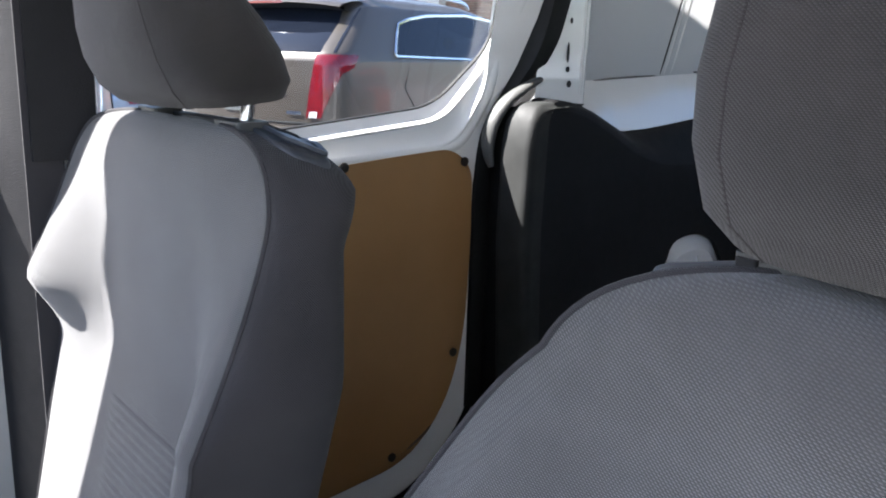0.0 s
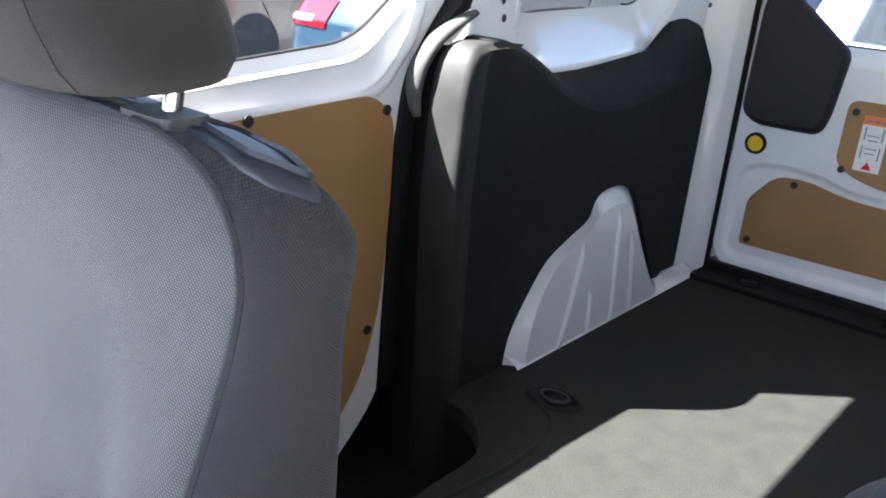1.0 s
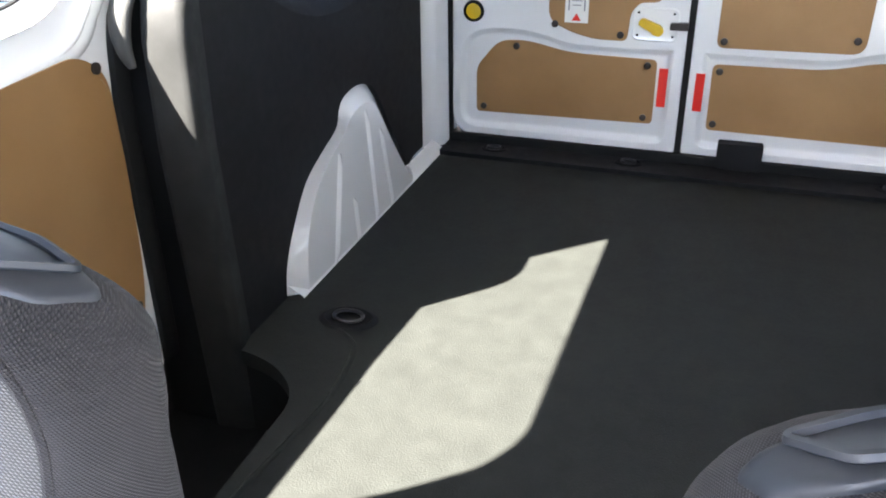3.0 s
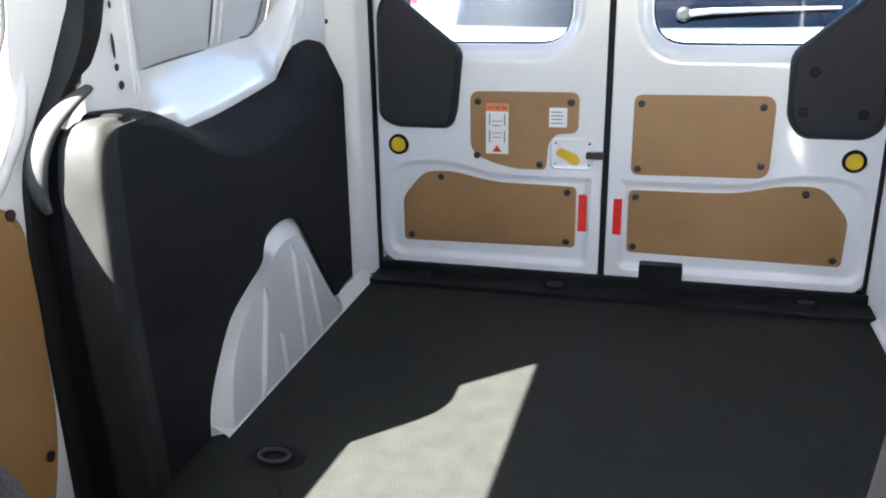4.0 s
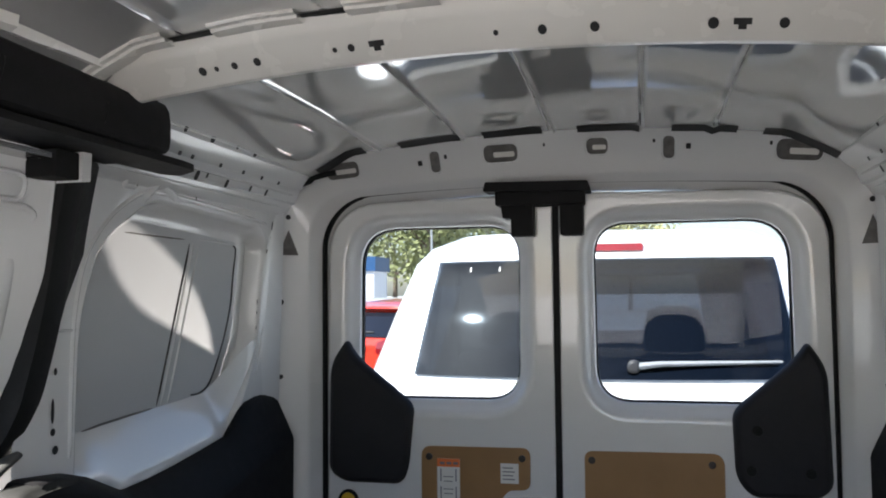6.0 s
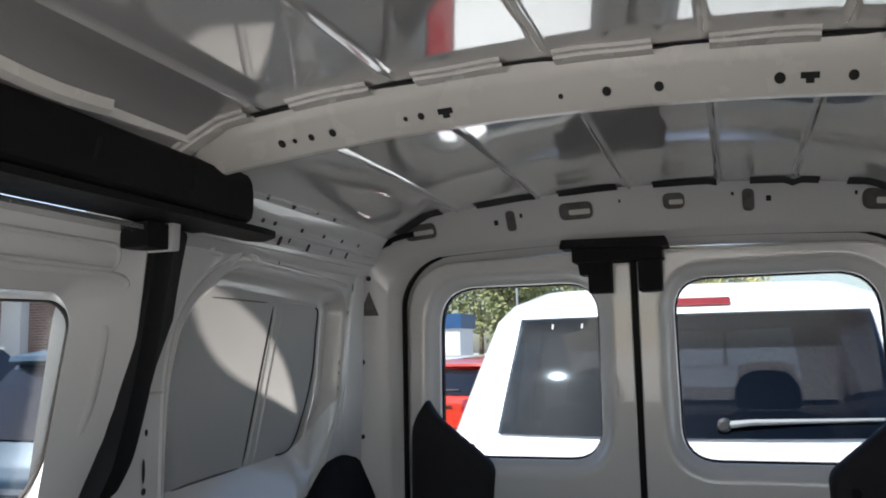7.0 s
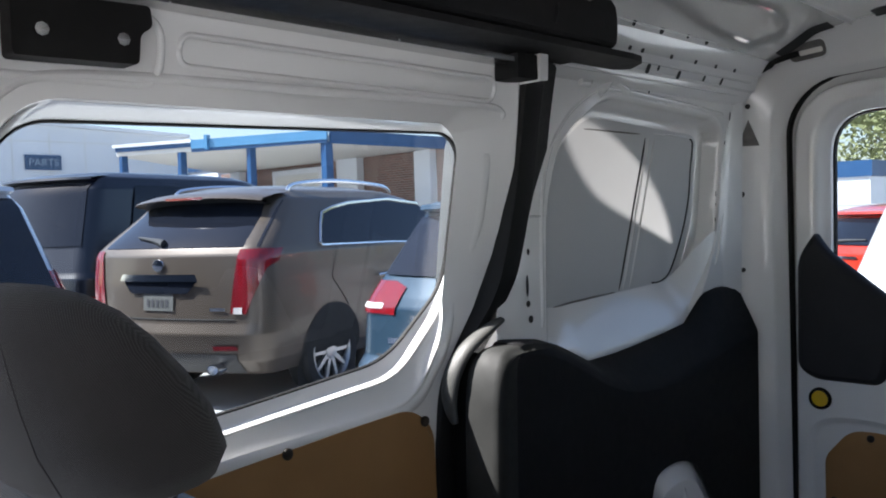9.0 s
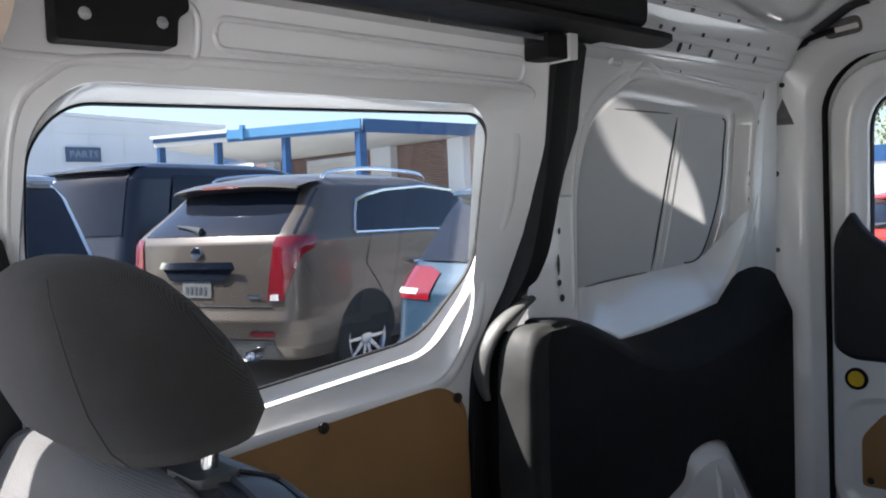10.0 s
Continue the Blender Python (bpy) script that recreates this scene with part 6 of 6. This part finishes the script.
BRICK = brick_material()
shop = thing("parts_building", (-30.5, 6, GROUND), "long white metal-sided workshop building with blue sign", "building")
part("wall", prism([(-14, GROUND), (16.8, GROUND), (16.8, 4.40), (-14, 5.56)], at_x(-30.5), at_x(-44.0)), BWALL, shop, "white ribbed siding")
part("roof_edge", prism([(-14, 5.56), (16.9, 4.40), (16.9, 4.53), (-14, 5.69)], at_x(-30.4), at_x(-44.1)), BWALL, shop)
for k in range(20):
    part("siding_joint", block(-30.495, -8.5 + 1.25 * k, GROUND, -30.485, -8.47 + 1.25 * k, 4.38), SOFFIT, shop)
part("siding_lap", block(-30.495, -14, 4.02, -30.485, 16.8, 4.05), SOFFIT, shop)
sg = part("sign", prism(box2(10.65, 3.03, 11.87, 3.55), at_x(-30.47), at_x(-30.4)), SIGN, shop, "blue sign board")
fc = bpy.data.curves.new("sign_text", "FONT")
fc.body, fc.size, fc.extrude, fc.align_x, fc.align_y = "PARTS", 0.36, 0.01, "CENTER", "CENTER"
txt = new("sign_text", fc)
txt.matrix_world = Matrix.Translation((-30.37, 11.26, 3.28)) @ Euler((radians(90), 0, radians(90))).to_matrix().to_4x4()
fc.materials.append(SIGNINK)
txt.parent = sg
# canopy: its front runs askew from the far corner to the near one, its side straight back
canopy = thing("entrance_canopy", (-21, 16, GROUND), "flat canopy with light and dark blue fascia on blue posts", "canopy")
FAR, NEAR = Vector((-24.1, 11.05, 0)), Vector((-17.75, 14.0, 0))
OUT = Vector((NEAR.y - FAR.y, FAR.x - NEAR.x, 0)).normalized()


def along_front(k0, k1, out0, out1, z0, z1):
    p, q = FAR.lerp(NEAR, k0), FAR.lerp(NEAR, k1)
    bm = prism([((p + OUT * out1).x, (p + OUT * out1).y), ((q + OUT * out1).x, (q + OUT * out1).y), ((q - OUT * out0).x, (q - OUT * out0).y), ((p - OUT * out0).x, (p - OUT * out0).y)], at_z(z0), at_z(z1))
    return bm


part("roof_deck", prism([(FAR.x, FAR.y), (NEAR.x, NEAR.y), (-17.75, 27.0), (-30.2, 27.0), (-30.2, 18.0)], at_z(3.00), at_z(3.16)), SOFFIT, canopy, "pale soffit")
part("fascia", along_front(0.0, 0.385, 0.0, 0.05, 3.12, 3.24), CBLUE, canopy, "dark blue fascia")
part("roof_cap", along_front(-0.01, 0.385, 0.5, 0.09, 3.245, 3.34), BWALL, canopy, "white roof cap")
part("fascia", along_front(0.385, 1.0, 0.0, 0.09, 3.06, 3.31), LBLUE, canopy, "light blue fascia")
part("gutter", along_front(0.385, 1.0, 0.0, 0.07, 2.97, 3.055), CBLUE, canopy, "dark blue gutter")
part("downpipe", along_front(0.455, 0.470, 0.0, 0.16, 3.02, 3.42), LBLUE, canopy)
# side turned from the sun, its shade put in as the darker blue
part("fascia", block(-17.75, 14.03, 2.95, -17.66, 27, 3.31), CBLUE, canopy, "dark blue fascia")
for k in (0.024, 0.320, 0.649, 0.985):
    p = FAR.lerp(NEAR, k) - OUT * 0.10
    r = 0.12 if k > 0.9 else 0.10
    part("post", block(p.x - r, p.y - r, GROUND, p.x + r, p.y + r, 3.0), CBLUE, canopy, "blue square post", bevel=0.02)
office = thing("brick_building", (-24, 20, GROUND), "red brick showroom with white columns under the canopy", "building")
part("wall", prism(box2(-30.9, GROUND, -12, 2.99), at_y(18.5), at_y(26.9)), BRICK, office, "red brick wall")
for x0, x1 in ((-29.7, -29.0), (-22.8, -21.7), (-18.9, -18.2), (-15.6, -14.9)):
    part("column", prism(box2(x0, GROUND, x1, 2.985), at_y(18.2), at_y(18.49)), BWALL, office, "white square column")
wd = part("window", prism(box2(-27.0, GROUND + 0.4, -23.9, 2.85), at_y(18.40), at_y(18.49)), BWALL, office, "white window frame")
part("pane", prism(box2(-26.8, GROUND + 0.6, -24.1, 2.65), at_y(18.385), at_y(18.395)), SOFFIT, wd, "pale blind behind the glass")
shed = thing("far_workshop", (-36, 21, GROUND), "small white workshop with blue fascia in the sun", "building")
part("wall", block(-40, 20, GROUND, -33.7, 22, 3.44), BWALL, shed)
part("fascia", block(-40.1, 19.9, 3.44, -33.6, 22.1, 4.0), CBLUE, shed, "blue fascia")
far = thing("blue_building", (-16, 42, GROUND), "pale blue building with dark blue fascia far off", "building")
part("wall", block(-26, 36, GROUND, -11.3, 38, 1.95), BWALL, far)
part("fascia", block(-26.1, 35.9, 1.95, -11.2, 38.1, 2.6), CBLUE, far, "dark blue fascia")

# ---- trees ----
BARK = material("bark", (0.12, 0.09, 0.065), 0.9, vary=0.4, scale=6, bump=0.8, bump_scale=20)


def leaf_material(name, c, c2):
    m = material(name, c, 0.55, colour2=c2, scale=0.7)
    return m


LEAF = leaf_material("leaves", (0.23, 0.245, 0.105), (0.125, 0.145, 0.055))
LEAFY = leaf_material("leaves_yellow", (0.40, 0.37, 0.15), (0.24, 0.24, 0.08))


def tree(x, y, height, spread, leaves, seed):
    rng = random.Random(seed)
    t = thing("tree", (x, y, GROUND), "leafy tree with sunlit green and yellowing crown", "tree", "trees")
    bm = tube(curve([(x, y, GROUND), (x + 0.1, y, GROUND + height * 0.3), (x - 0.1, y + 0.1, GROUND + height * 0.7)]), [0.25 - 0.012 * i for i in range(17)], 10)
    tips = []
    for k in range(9):
        a = k * 2.4
        z0 = GROUND + height * (0.28 + 0.045 * k)
        tip = Vector((x + spread * 0.75 * math.cos(a), y + spread * 0.75 * math.sin(a), z0 + height * (0.15 + 0.2 * rng.random())))
        tips.append(tip)
        tube(curve([(x, y, z0), Vector((x, y, z0)).lerp(tip, 0.5) + Vector((0, 0, 0.3)), tip]), [0.10 - 0.005 * i for i in range(17)], 6, bm=bm)
    part("trunk", bm, BARK, t)
    centres = tips + [Vector((x + rng.uniform(-1, 1) * spread * 0.6, y + rng.uniform(-1, 1) * spread * 0.6, GROUND + height * rng.uniform(0.35, 0.95))) for _ in range(26)]
    verts, faces = [], []
    for _ in range(3600):
        c = rng.choice(centres)
        p = c + Vector((rng.gauss(0, 0.5), rng.gauss(0, 0.5), rng.gauss(0, 0.4))) * spread * 0.35
        u = Vector((rng.gauss(0, 1), rng.gauss(0, 1), rng.gauss(0, 1))).normalized()
        v = u.orthogonal().normalized()
        s = rng.uniform(0.12, 0.26)
        i = len(verts)
        verts += [p - u * s, p + v * s * 0.55, p + u * s, p - v * s * 0.55]
        faces.append((i, i + 1, i + 2, i + 3))
    me = bpy.data.meshes.new("crown")
    me.from_pydata(verts, [], faces)
    me.materials.append(leaves)
    ob = tagged(new("crown", me), kind="stuff")
    ob.parent, ob.matrix_parent_inverse = t, Matrix.Translation(t.location).inverted()


tree(-12.5, 52, 9.0, 3.6, LEAF, 1)
tree(-9.0, 60, 9.5, 4.0, LEAF, 2)
tree(-4.5, 66, 9.5, 4.2, LEAFY, 3)
tree(-0.5, 72, 8.5, 4.0, LEAFY, 4)
tree(-18.0, 62, 10.0, 4.2, LEAF, 5)
pole = thing("light_pole", (-10.6, 44, GROUND), "tall thin grey light pole", "pole")
part("shaft", tube([(-10.6, 44, GROUND), (-10.6, 44, 8)], [0.07, 0.05], 10), ALLOY, pole)
